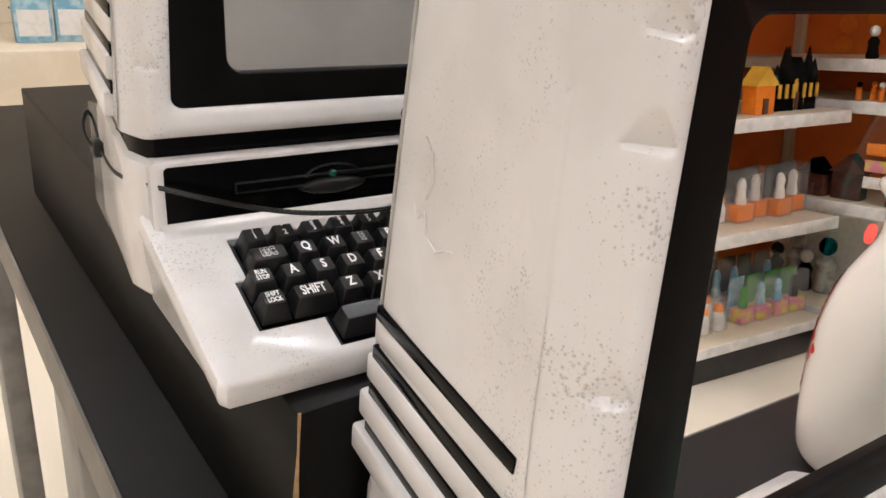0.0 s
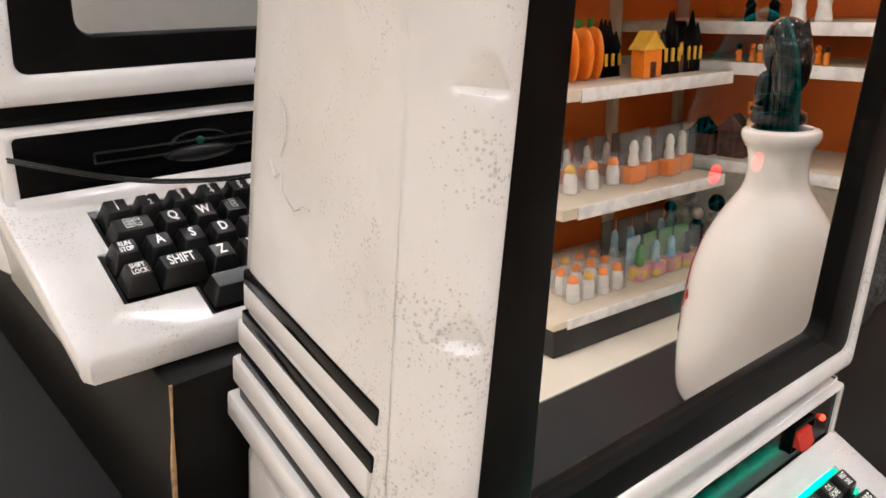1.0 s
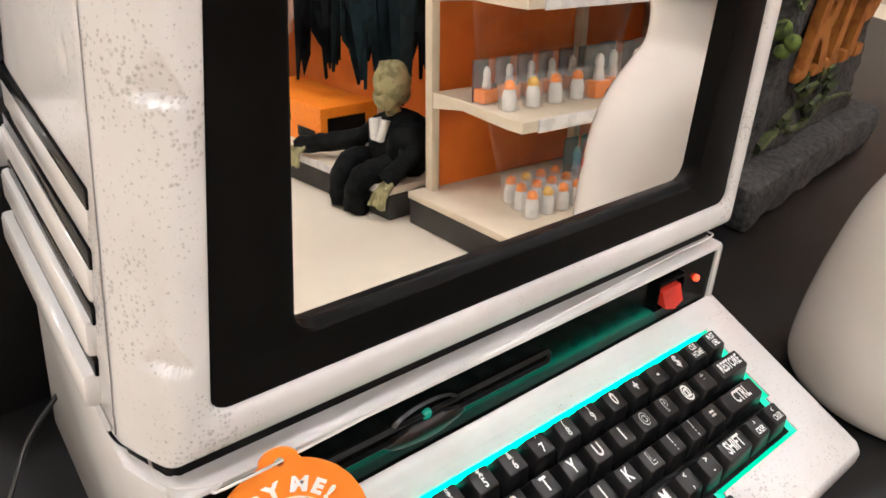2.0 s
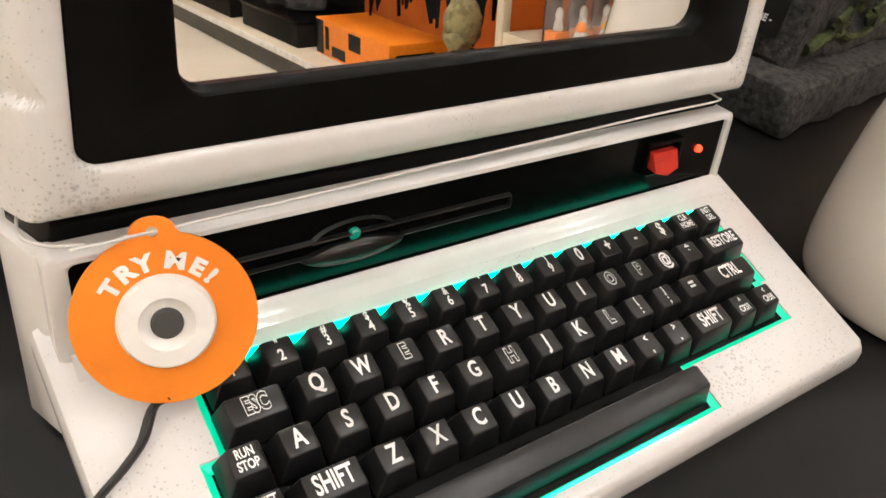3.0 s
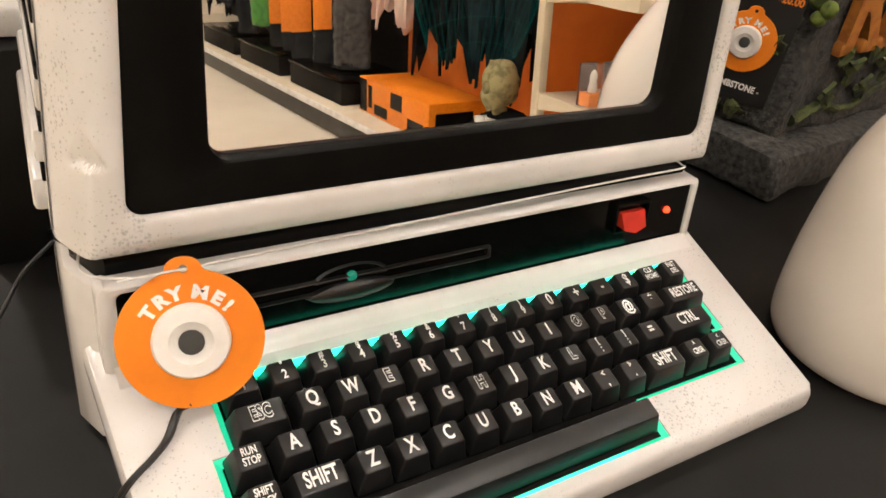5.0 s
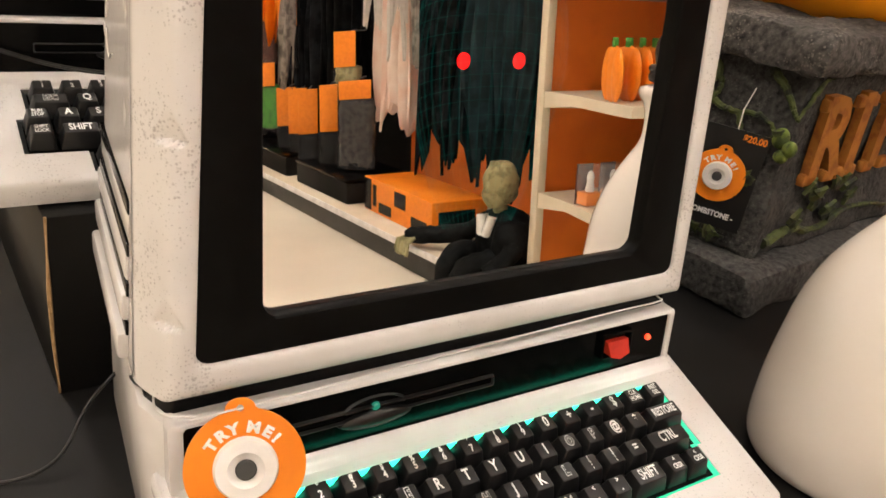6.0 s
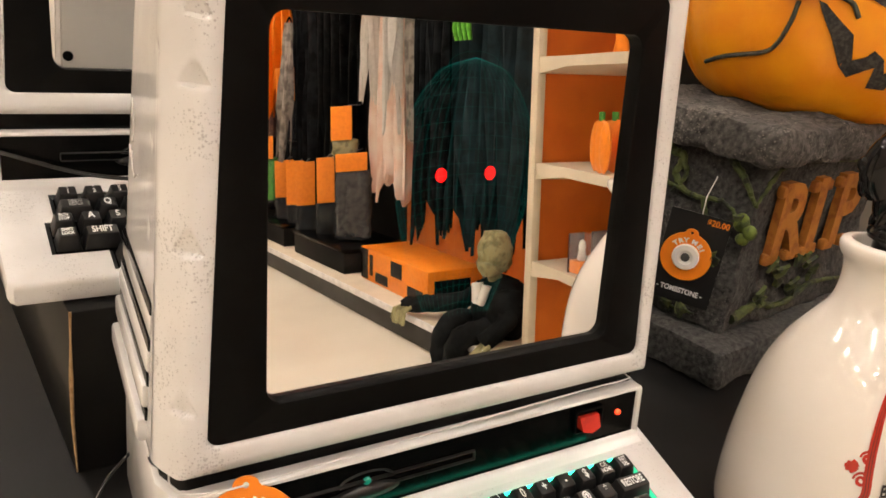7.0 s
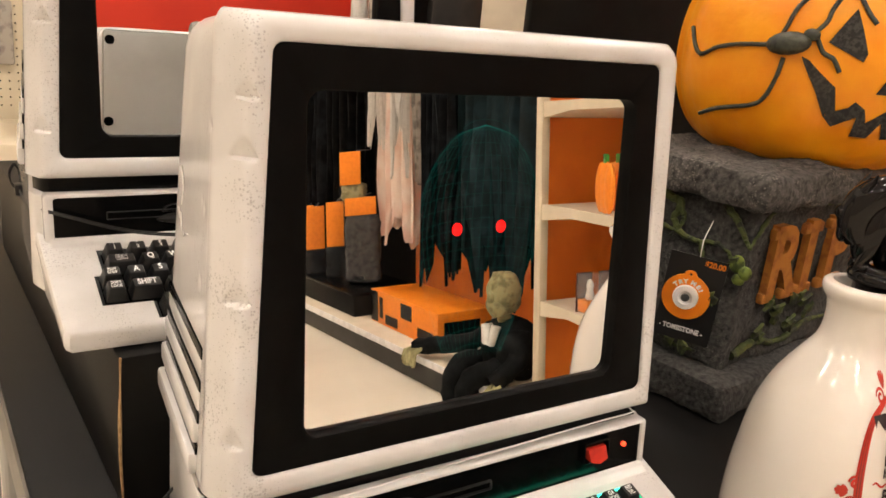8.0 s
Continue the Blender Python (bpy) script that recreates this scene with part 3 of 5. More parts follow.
    rows = [[bm.verts.new(tray_point(x, y, h)) for x in (-0.0310, 0.2062)] for y, h in ((-0.0168, -0.0002), (-0.0160, 0.0001), (-0.0145, 0.0003), (-0.0130, 0.0006), (-0.0119, 0.0011), (-0.0111, 0.0019), (-0.0100, 0.0020))]
    for a, b in zip(rows, rows[1:]):
        bm.faces.new((a[0], a[1], b[1], b[0]))
    part("tray_fillet", wear(bm, 0.3), WHITE, pc, smooth=60)
    # light strip round the well, black bed, keys
    bm = bmesh.new()
    o = [bm.verts.new(tray_point(x, y, -0.0006)) for x, y in WELL]
    inn = []
    for k in range(n):
        a, b, c = (Vector(WELL[j % n]) for j in (k - 1, k, k + 1))
        u, v = (b - a).normalized(), (c - b).normalized()
        off = Vector((-u.y, u.x)) + Vector((-v.y, v.x))
        inn.append(b + off * 0.0021)
    i = [bm.verts.new(tray_point(p.x, p.y, -0.0020)) for p in inn]
    for k in range(n):
        bm.faces.new((o[k], o[(k + 1) % n], i[(k + 1) % n], i[k]))
    part("light_strip", bm, GLOW if lit else DULL, pc, "glowing green light strip round the keys" if lit else "unlit clear strip round the keys", smooth=None)
    bm = bmesh.new()
    bm.faces.new([bm.verts.new(tray_point(x, y, -0.0024)) for x, y in WELL])
    bed = part("keyboard", bm, BLACK, pc, "black keyboard with white legends", smooth=None)
    if lit:
        bm = bmesh.new()
        bm.faces.new([bm.verts.new(tray_point(x, -0.0217, h)) for x, h in ((-0.004, -0.0018), (0.184, -0.0018), (0.184, 0.0012), (-0.004, 0.0012))])
        part("light_bar", bm, GLOWC, pc, "bright cyan light bar behind the top row of keys", smooth=None)
        bm = bmesh.new()
        bm.faces.new([bm.verts.new(tray_point(x, y, -0.0004)) for x, y in ((0.034, -0.0839), (0.118, -0.0839), (0.112, -0.0831), (0.046, -0.0831))])
        part("light_bar", bm, GLOWF, pc, "cyan light bar in front of the space bar", smooth=None)
    slope = math.degrees(math.atan(0.317))
    for x, y, w, word in LAYOUT:
        if (w, word) not in KEY_MESHES:
            KEY_MESHES[(w, word)] = mesh_of("key", keycap(w, word), [KEY, INK], 40)
        key = new("key", KEY_MESHES[(w, word)])
        key.parent = bed
        key.matrix_basis = Matrix.Translation((x, y + 0.0009, tray_z(y + 0.0009))) @ pose(0, 0, 0, slope)
    key = part("space_bar", keycap(9.0, ""), [KEY, INK], bed, "wide black space bar", Matrix.Translation((0.0725, -0.0758, tray_z(-0.0758))) @ pose(0, 0, 0, slope))
    return pc


computer = make_computer(pose(0, 0, TOP), True, "retro computer in speckled white plastic, green-lit keyboard, mirror screen")
BOX_TOP = 0.0900
computer_back = make_computer(pose(-0.0410, 0.2135, TOP + BOX_TOP), False, "unlit retro computer in speckled white plastic on a black box")

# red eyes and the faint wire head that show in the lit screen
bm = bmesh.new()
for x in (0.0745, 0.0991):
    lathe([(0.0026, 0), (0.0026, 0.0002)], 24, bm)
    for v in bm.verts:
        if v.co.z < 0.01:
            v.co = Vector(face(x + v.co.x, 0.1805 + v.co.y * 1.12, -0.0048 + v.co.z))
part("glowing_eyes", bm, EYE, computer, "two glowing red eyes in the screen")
HEAD = [0.0, 0.03, 0.07, 0.12, 0.17, 0.22, 0.27, 0.32, 0.37, 0.42, 0.46, 0.5, 0.54, 0.58, 0.63, 0.68, 0.74, 0.8, 0.88, 0.95]


def head_half(s):
    """Half width of the wire head at s, from the crown (0) to the chin (1)."""
    return 0.0345 * ((1 - (1 - s / 0.42) ** 2) ** 0.5 if s < 0.42 else 1 - 0.35 * ((s - 0.42) / 0.4) ** 1.5)


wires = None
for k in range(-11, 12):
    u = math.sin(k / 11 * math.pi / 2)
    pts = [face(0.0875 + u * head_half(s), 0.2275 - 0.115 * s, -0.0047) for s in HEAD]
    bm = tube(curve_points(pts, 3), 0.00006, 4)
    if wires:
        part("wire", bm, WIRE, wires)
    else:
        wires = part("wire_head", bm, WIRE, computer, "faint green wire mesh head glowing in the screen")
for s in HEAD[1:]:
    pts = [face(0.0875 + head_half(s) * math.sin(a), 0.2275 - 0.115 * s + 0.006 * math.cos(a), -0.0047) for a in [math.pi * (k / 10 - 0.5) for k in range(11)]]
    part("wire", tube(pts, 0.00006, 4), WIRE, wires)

# black box under the rear computer
riser = thing("display_box", pose(-0.0525, 0.1138, TOP, 0, 0, 2.5), "black cardboard display box with worn torn edges", "box")
part("carton", boxes((0, 0, 0, 0.30, 0.49, BOX_TOP - 0.0005, 0.0012)), CARD, riser)
bm = tube([(0.0006, -0.0004, 0.0900), (0.0001, -0.0008, 0.075), (-0.0004, -0.0006, 0.055), (-0.0006, -0.0005, 0.03), (0.0002, -0.0008, 0.002)], 0.0009, 5,
          taper=[0.8, 0.5, 1.3, 1.0, 0.6])
part("torn_edge", bm, KRAFT, riser, "torn brown cardboard edge")

# ---- try-me button ----
BUTTON = pose(-0.0126, -0.0245, 0.8036, 0, 0, 0) @ pose(0, 0, 0, 68, 0, -16) @ pose(0, 0, 0, 0, 0, 5)


def make_button(at, label, scale=1.0):
    tag = thing("try_me_button", at, label, "button", "try-me buttons")
    bm = bmesh.new()
    R = 0.0210
    outline = []
    for k in range(64):
        a = 2 * math.pi * k / 64 + math.pi / 2
        outline.append((R * math.cos(a), R * math.sin(a)))
    outline = [p for p in outline if not (abs(p[0]) < 0.0058 and p[1] > 0)]
    start = next(k for k, p in enumerate(outline) if p[0] < 0 and p[1] > 0.015)
    outline = outline[start:] + outline[:start]
    outline += [(0.0052 * math.cos(a), 0.0212 + 0.0036 * math.sin(a)) for a in [math.pi * k / 10 for k in range(11)]]
    hole = [(0.0013 * math.cos(2 * math.pi * k / 12), 0.0212 + 0.0013 * math.sin(2 * math.pi * k / 12)) for k in range(12)]
    for z in (0.0, 0.0012):
        loops = [[bm.verts.new((x, y, z)) for x, y in o] for o in (outline, hole)]
        edges = [bm.edges.new((o[k], o[(k + 1) % len(o)])) for o in loops for k in range(len(o))]
        bmesh.ops.triangle_fill(bm, use_beauty=True, edges=edges)
        if z:
            for a, b in zip(prev, loops):
                for k in range(len(a)):
                    bm.faces.new((a[k], a[(k + 1) % len(a)], b[(k + 1) % len(a)], b[k]))
        prev = loops
    disc = part("disc", bm, ORANGE, tag, "glossy orange disc", smooth=30)
    words = bmesh.new()
    for ch, turn in zip("TRYME!", (49, 30, 12, -16, -37, -52)):
        a = radians(turn)
        text_mesh(ch, 0.0054, words, pose(-0.0142 * math.sin(a), 0.0142 * math.cos(a), 0.00128, 0, 0, math.degrees(a)), 0, 0, 0.00030, 1.12)
    part("lettering", words, INK, disc, "white curved lettering", smooth=None)
    part("housing", lathe([(0.0112, 0.0012), (0.0112, 0.0034), (0.0104, 0.0046), (0.0064, 0.0050), (0.0058, 0.0044), (0.0044, 0.0036), (0.0040, 0.0034)], 48), TAGWHITE, tag, "round white button housing")
    part("push_button", lathe([(0.0037, 0.0034), (0.0037, 0.0042), (0.0031, 0.0050), (0.0012, 0.0053)], 32), RUBBER, tag, "dark grey rubber push button")
    tag.scale = (scale,) * 3
    return tag


button = make_button(BUTTON, "orange try-me button hanging from a string on the computer", 0.945)

# ---- strings and cords ----
hole = BUTTON @ Vector((0, 0.0212 * 0.945, 0.001))
string = [(-0.0300, 0.02, 0.8188), (-0.0358, 0.000, 0.8190), (-0.0345, -0.0085, 0.8195), (-0.026, -0.0135, 0.8200), tuple(hole),
          (0.15, -0.0092, 0.8203), (0.192, -0.0080, 0.8199), (0.1975, -0.0045, 0.8196), (0.1985, 0.004, 0.8194)]
solid("elastic_string", tube(curve_points(string, 8), 0.00038, 6), STRING, "thin white elastic string stretched round the computer", "string")
foot = BUTTON @ Vector((-0.002, -0.0185, 0.0005))
cord = [tuple(foot), (-0.0190, -0.0300, 0.7830), (-0.0237, -0.0360, 0.7800), (-0.0290, -0.0405, 0.7788), (-0.0360, -0.0440, 0.7760), (-0.0440, -0.0420, 0.7620), (-0.0520, -0.0370, 0.7525), (-0.075, -0.030, 0.7515)]
bm = tube(curve_points(cord, 8), 0.0009, 8)
tube([p + Vector((0.0011, 0.0004, 0.0003)) for p in curve_points(cord, 8)], 0.0009, 8, bm)
solid("button_cord", bm, CORD, "thin black twin cord running down from the button", "cord")
tail = [(-0.031, 0.088, 0.775), (-0.045, 0.078, 0.768), (-0.060, 0.062, 0.756), (-0.078, 0.060, 0.7515), (-0.098, 0.070, 0.7515)]
solid("loose_cord", tube(curve_points(tail, 8), 0.0008, 8), CORD, "thin black cord lying on the tabletop", "cord")
loop = [(-0.0800, 0.272, 0.8945), (-0.0805, 0.278, 0.9030), (-0.0830, 0.277, 0.9065), (-0.0860, 0.271, 0.9030), (-0.0855, 0.266, 0.8970), (-0.0815, 0.262, 0.8930), (-0.0800, 0.235, 0.8905), (-0.0680, 0.199, 0.8945), (-0.0377, 0.1935, 0.8855), (-0.0144, 0.1850, 0.8830), (0.018, 0.182, 0.8815), (0.06, 0.186, 0.883)]
bm = tube(curve_points(loop, 8), 0.00055, 8)
tube([p + Vector((0.0003, -0.0003, -0.0011)) for p in curve_points(loop, 8)], 0.00055, 8, bm)
solid("rear_cord", bm, CORD, "black cord slung across the front of the rear computer", "cord")
solid("plug", boxes((-0.0840, 0.262, 0.889, -0.0795, 0.271, 0.896, 0.001)), CORD, "small black plug on a cord", "plug")
bm = bmesh.new()
film = [(-0.0795, 0.232, 0.850), (-0.0790, 0.232, 0.893), (-0.0782, 0.262, 0.912), (-0.0775, 0.300, 0.905), (-0.0780, 0.300, 0.855)]
a = [bm.verts.new(p) for p in film]
b = [bm.verts.new((p[0] - 0.0004, p[1], p[2])) for p in film]
bm.faces.new(a), bm.faces.new(list(reversed(b)))
for k in range(len(a)):
    bm.faces.new((a[k], b[k], b[(k + 1) % 5], a[(k + 1) % 5]))
solid("clear_flap", bm, CLEAR, "clear plastic flap taped to the rear computer", "plastic flap")

# ---- ceramic bottle with a cat stopper ----
BX, BY = 0.2759, -0.0740
profile = [(0.030, 0.0), (0.0410, 0.0008), (0.0442, 0.003), (0.0460, 0.010), (0.0465, 0.025), (0.0458, 0.042), (0.0443, 0.058), (0.0412, 0.080), (0.0360, 0.097), (0.0295, 0.110),
           (0.0228, 0.1205), (0.0180, 0.1280), (0.0160, 0.1350), (0.0157, 0.1440), (0.0168, 0.1505), (0.0193, 0.1545), (0.0203, 0.1575), (0.0198, 0.1602), (0.0175, 0.1612), (0.0150, 0.1605), (0.0135, 0.150)]
smooth_profile = [(p.x, p.y) for p in curve_points([(r, z, 0) for r, z in profile], 4)]
bottle = thing("ceramic_bottle", pose(BX, BY, TOP), "white glazed ceramic bottle with a printed red label", "bottle")
part("jar", lathe(smooth_profile, 72), CERAMIC, bottle, smooth=80)


def on_bottle(a, z, h=0.0003):
    """A point of the bottle's side at angle a (degrees) and height z, h proud of it."""
    r = np.interp(z, [q[1] for q in smooth_profile[:60]], [q[0] for q in smooth_profile[:60]]) + h
    return (r * math.cos(radians(a)), r * math.sin(radians(a)), z)


LABEL = 260.0
LIFT = 0.0235
RR = 0.0462


def wrap(u, v, h=0.0003):
    return on_bottle(LABEL + math.degrees(u / RR), v + LIFT, h)


def ribbon(points, width, bm, h=0.00035):
    """A painted line on the bottle; points are (across, up)."""
    pts = [Vector((u, v)) for u, v in points]
    rows = []
    for k, p in enumerate(pts):
        d = (pts[min(k + 1, len(pts) - 1)] - pts[max(k - 1, 0)]).normalized()
        n = Vector((-d.y, d.x)) * width * (0.55 + 0.45 * math.sin(math.pi * (k + 0.5) / len(pts)))
        rows.append([bm.verts.new(wrap(*(p + s * n), h)) for s in (-0.5, 0.5)])
    for a, b in zip(rows, rows[1:]):
        bm.faces.new((a[0], a[1], b[1], b[0]))
    return bm


bm = bmesh.new()
for s in (-1, 1):
    frame_line = [(0.004, 0.088), (0.010, 0.084), (0.0165, 0.078), (0.0200, 0.068), (0.0212, 0.054), (0.0205, 0.040), (0.0195, 0.030), (0.0215, 0.022), (0.017, 0.016), (0.008, 0.013), (0.0, 0.0125)]
    ribbon([(s * p.x, p.y) for p in curve_points([(*q, 0) for q in frame_line], 5)], 0.0046, bm)
    for cx, cz, r0, turns in ((0.0228, 0.0475, 0.0036, 1.6), (0.0232, 0.0365, 0.0040, 1.6), (0.0095, 0.0885, 0.0040, 1.5), (0.0205, 0.0200, 0.0040, 1.4)):
        ribbon([(s * (cx + r0 * (1 - k / 26) * math.cos(turns * 2 * math.pi * k / 22)), cz + r0 * (1 - k / 26) * math.sin(turns * 2 * math.pi * k / 22)) for k in range(22)], 0.0017, bm, 0.0004)
    for k in range(5):
        a = radians(120 + 30 * k)
        ribbon([(s * 0.0262, 0.0425), (s * (0.0262 - 0.003 * math.cos(a)), 0.0425 + 0.002 * math.sin(a)), (s * (0.0262 - 0.0062 * math.cos(a)), 0.0425 + 0.0034 * math.sin(a))], 0.0022, bm, 0.00045)
    for k in range(4):
        a = radians(60 + 20 * k)
        ribbon([(s * 0.006, 0.092), (s * (0.006 + 0.004 * math.cos(a)), 0.092 + 0.004 * math.sin(a)), (s * (0.006 + 0.006 * math.cos(a)), 0.092 + 0.0075 * math.sin(a))], 0.0018, bm, 0.00045)
part("red_frame", bm, DECALRED, bottle, "printed red scrollwork frame", smooth=None)
bm = bmesh.new()
for s in (-1, 1):
    for off in (-0.0006, 0.0007):
        ribbon([(s * (p.x + off), p.y) for p in curve_points([(*q, 0) for q in frame_line[2:9]], 5)], 0.00035, bm, 0.0006)
part("frame_lines", bm, DECALINK, bottle, "thin dark lines on the red frame", smooth=None)
bm = bmesh.new()
for s in (-1, 1):
    ribbon([(s * p.x, p.y) for p in curve_points([(0.0135, 0.0470, 0), (0.0120, 0.0482, 0), (0.0105, 0.0475, 0), (0.008, 0.0460, 0), (0.005, 0.0478, 0), (0.0, 0.0465, 0)], 5)], 0.0011, bm)
part("red_swash", bm, DECALRED, bottle, "printed red curl between the words", smooth=None)
bm = bmesh.new()
bat = [(-0.0165, 0.080), (-0.0145, 0.0745), (-0.0135, 0.0785), (-0.0105, 0.0755), (-0.0085, 0.0735), (-0.0065, 0.0760), (-0.004, 0.072), (0, 0.0745), (0.004, 0.072), (0.0065, 0.0760), (0.0085, 0.0735),
       (0.0105, 0.0755), (0.0135, 0.0785), (0.0145, 0.0745), (0.0165, 0.080), (0.008, 0.0815), (0.003, 0.0805), (0.0015, 0.0835), (0, 0.082), (-0.0015, 0.0835), (-0.003, 0.0805), (-0.008, 0.0815)]
edges = [bm.verts.new((u, v, 0)) for u, v in bat]
bmesh.ops.triangle_fill(bm, use_beauty=True, edges=[bm.edges.new((edges[k], edges[(k + 1) % len(edges)])) for k in range(len(edges))])
for words, size, v in (("I Can't", 0.0072, 0.0655), ("Believe", 0.0072, 0.0592), ("It's Not", 0.0066, 0.0530), ("BAT", 0.0098, 0.0410), ("BLOOD", 0.0090, 0.0315)):
    text_mesh(words, size, bm, pose(0, v, 0), 0, 0, 0.0003, 0.82)
for v in bm.verts:
    v.co = Vector(wrap(v.co.x, v.co.y, 0.0006))
part("black_print", bm, DECALINK, bottle, "printed black bat and lettering", smooth=None)

stopper = thing("cat_stopper", pose(BX + 0.0019, BY - 0.0035, TOP + 0.1605, 0, 0, 226), "glossy black ceramic cat stopper on the bottle", "stopper")
bm = lathe([(0.0105, -0.006), (0.0108, 0.0018), (0.0120, 0.0026), (0.0140, 0.0034), (0.0147, 0.0058), (0.0138, 0.0085), (0.0110, 0.0100), (0.005, 0.0106)], 40)
part("base", bm, CATGLAZE, stopper, smooth=60)
bm = bmesh.new()


def blob(bm, centre, size, turn=(0, 0, 0), seg=20):
    m = Matrix.LocRotScale(centre, Euler([radians(a) for a in turn]), size)
    bmesh.ops.create_uvsphere(bm, u_segments=seg, v_segments=seg // 2 + 2, radius=1, matrix=m)


# bowed head and neck, arched back, haunch, legs and a tail laid round the base
tube(curve_points([(0, -0.0135, 0.023), (0, -0.0170, 0.031), (0, -0.0150, 0.042), (0, -0.0060, 0.0490), (0, 0.009, 0.0480), (0, 0.0185, 0.038), (0, 0.0165, 0.024), (0, 0.009, 0.013)], 7), 0.0074, 20, bm,
     [0.45 + 0.75 * math.sin(math.pi * min(1.0, (k + 5) / 44)) ** 0.6 for k in range(50)])
blob(bm, (0, -0.0165, 0.0385), (0.0082, 0.0088, 0.0150), (-14, 0, 0), 24)
blob(bm, (0, -0.0075, 0.030), (0.0080, 0.0085, 0.0200), (-10, 0, 0), 24)
blob(bm, (0, 0.0050, 0.0180), (0.0090, 0.0100, 0.0120), (0, 0, 0), 24)
blob(bm, (0, -0.0230, 0.0360), (0.0040, 0.0048, 0.0042), (-30, 0, 0))
blob(bm, (0, -0.0205, 0.0290), (0.0045, 0.0042, 0.0080), (-8, 0, 0))
for s in (-1, 1):
    blob(bm, (s * 0.0062, 0.0065, 0.0195), (0.0058, 0.0085, 0.0110), (15, 0, 0))
    blob(bm, (s * 0.0045, -0.0085, 0.0185), (0.0032, 0.0034, 0.0125), (-22, 0, 0), 14)
    blob(bm, (s * 0.0048, -0.0085, 0.0105), (0.0034, 0.0050, 0.0026), (0, 0, 0), 14)
    bmesh.ops.create_cone(bm, cap_ends=True, segments=14, radius1=0.0036, radius2=0.0003, depth=0.0100, matrix=pose(s * 0.0046, -0.0150, 0.0530, -18, s * 12, 0))
tube(curve_points([(0.004, 0.012, 0.012), (0.011, 0.008, 0.0105), (0.0125, -0.001, 0.0105), (0.0095, -0.0085, 0.0108)], 6), 0.0022, 10, bm)
part("cat", bm, CATGLAZE, stopper, "seated glossy black cat figure", smooth=60)

# ---- stone pedestal with a pumpkin ----
PED = pose(0.3463, 0.0425, TOP, 0, 0, 7)


def rough_block(x0, y0, z0, x1, y1, z1, step, amount, seed, r=0.006):
    """A cast stone block: rounded, with an uneven, chipped skin."""
    bm = box(bmesh.new(), x0, y0, z0, x1, y1, z1)
    for axis, lo, hi in ((0, x0, x1), (1, y0, y1), (2, z0, z1)):
        n = max(2, int((hi - lo) / step))
        for k in range(1, n):
            c, d = [0, 0, 0], [0, 0, 0]
            c[axis], d[axis] = lo + (hi - lo) * k / n, 1
            bmesh.ops.bisect_plane(bm, geom=bm.verts[:] + bm.edges[:] + bm.faces[:], plane_co=c, plane_no=d)
    mid = Vector(((x0 + x1) / 2, (y0 + y1) / 2, (z0 + z1) / 2))
    half = Vector(((x1 - x0) / 2, (y1 - y0) / 2, (z1 - z0) / 2))
    for v in bm.verts:
        q = v.co - mid
        inner = Vector([max(-(h - r), min(h - r, c)) for c, h in zip(q, half)])
        out = q - inner
        if out.length > 1e-7:
            q = inner + out.normalized() * r
        p = q + mid
        n1 = noise.noise(p * 38 + Vector((seed, 0, 0)))
        n2 = noise.noise(p * 120 + Vector((0, seed, 0)))
        way = (q - inner).normalized() if out.length > 1e-7 else q.normalized()
        v.co = p + way * (n1 * amount + n2 * amount * 0.45)
        if v.co.z < z0 + 0.002 and z0 < 0.001:
            v.co.z = max(0.0, v.co.z)
    return bm


pedestal = thing("stone_pedestal", PED, "dark weathered stone tomb pedestal with green vines and RIP letters", "pedestal")
part("foot_slab", rough_block(0, 0, 0, 0.262, 0.25, 0.030, 0.0055, 0.0036, 3.0, 0.006), STONE, pedestal)
bm = rough_block(0.024, 0.020, 0.028, 0.240, 0.225, 0.166, 0.0052, 0.0042, 9.0, 0.007)
for v in bm.verts:
    # the near corner leans in towards the top, and the front is hollowed behind the letters
    s = (v.co.z - 0.028) / 0.138
    v.co.x += 0.014 * s * max(0.0, 1 - (v.co.x - 0.024) / 0.06)
    if v.co.y < 0.06:
        v.co.y += 0.006 * math.sin(math.pi * min(1.0, max(0.0, s))) * min(1.0, max(0.0, (v.co.x - 0.03) / 0.02))
part("shaft", bm, STONE, pedestal)
part("top_slab", rough_block(0.020, 0.008, 0.157, 0.255, 0.170, 0.185, 0.0052, 0.0048, 17.0, 0.006), SLABTOP, pedestal, "worn stone top slab")
for word, x, w in (("R", 0.085, 0.92), ("I", 0.124, 1.0), ("P", 0.174, 0.95)):
    bm = text_mesh(word, 0.079, bmesh.new(), pose(x, 0.0205, 0.1095, 90, 0, 0), 0, 0.0032, 0.0026, w)
    for z in (0.0835, 0.1355):
        for s in (-1, 1):
            if word == "I" or s < 0 or z < 0.1:
                box(bm, x + s * (0.007 if word == "I" else 0.014) - 0.008, 0.0173, z - 0.0045, x + s * (0.007 if word == "I" else 0.014) + 0.008, 0.0240, z + 0.0045, 0.002)
    part("letter", bm, LETTER, pedestal, "raised rust-orange letter")
rng = random.Random(4)


def vine(controls, radius, bm):
    pts = curve_points(controls, 7)
    pts = [p + Vector((rng.uniform(-1, 1), rng.uniform(-1, 1), rng.uniform(-1, 1))) * 0.0007 for p in pts]
    tube(pts, radius, 8, bm, [1.25 - 0.8 * k / len(pts) for k in range(len(pts))])


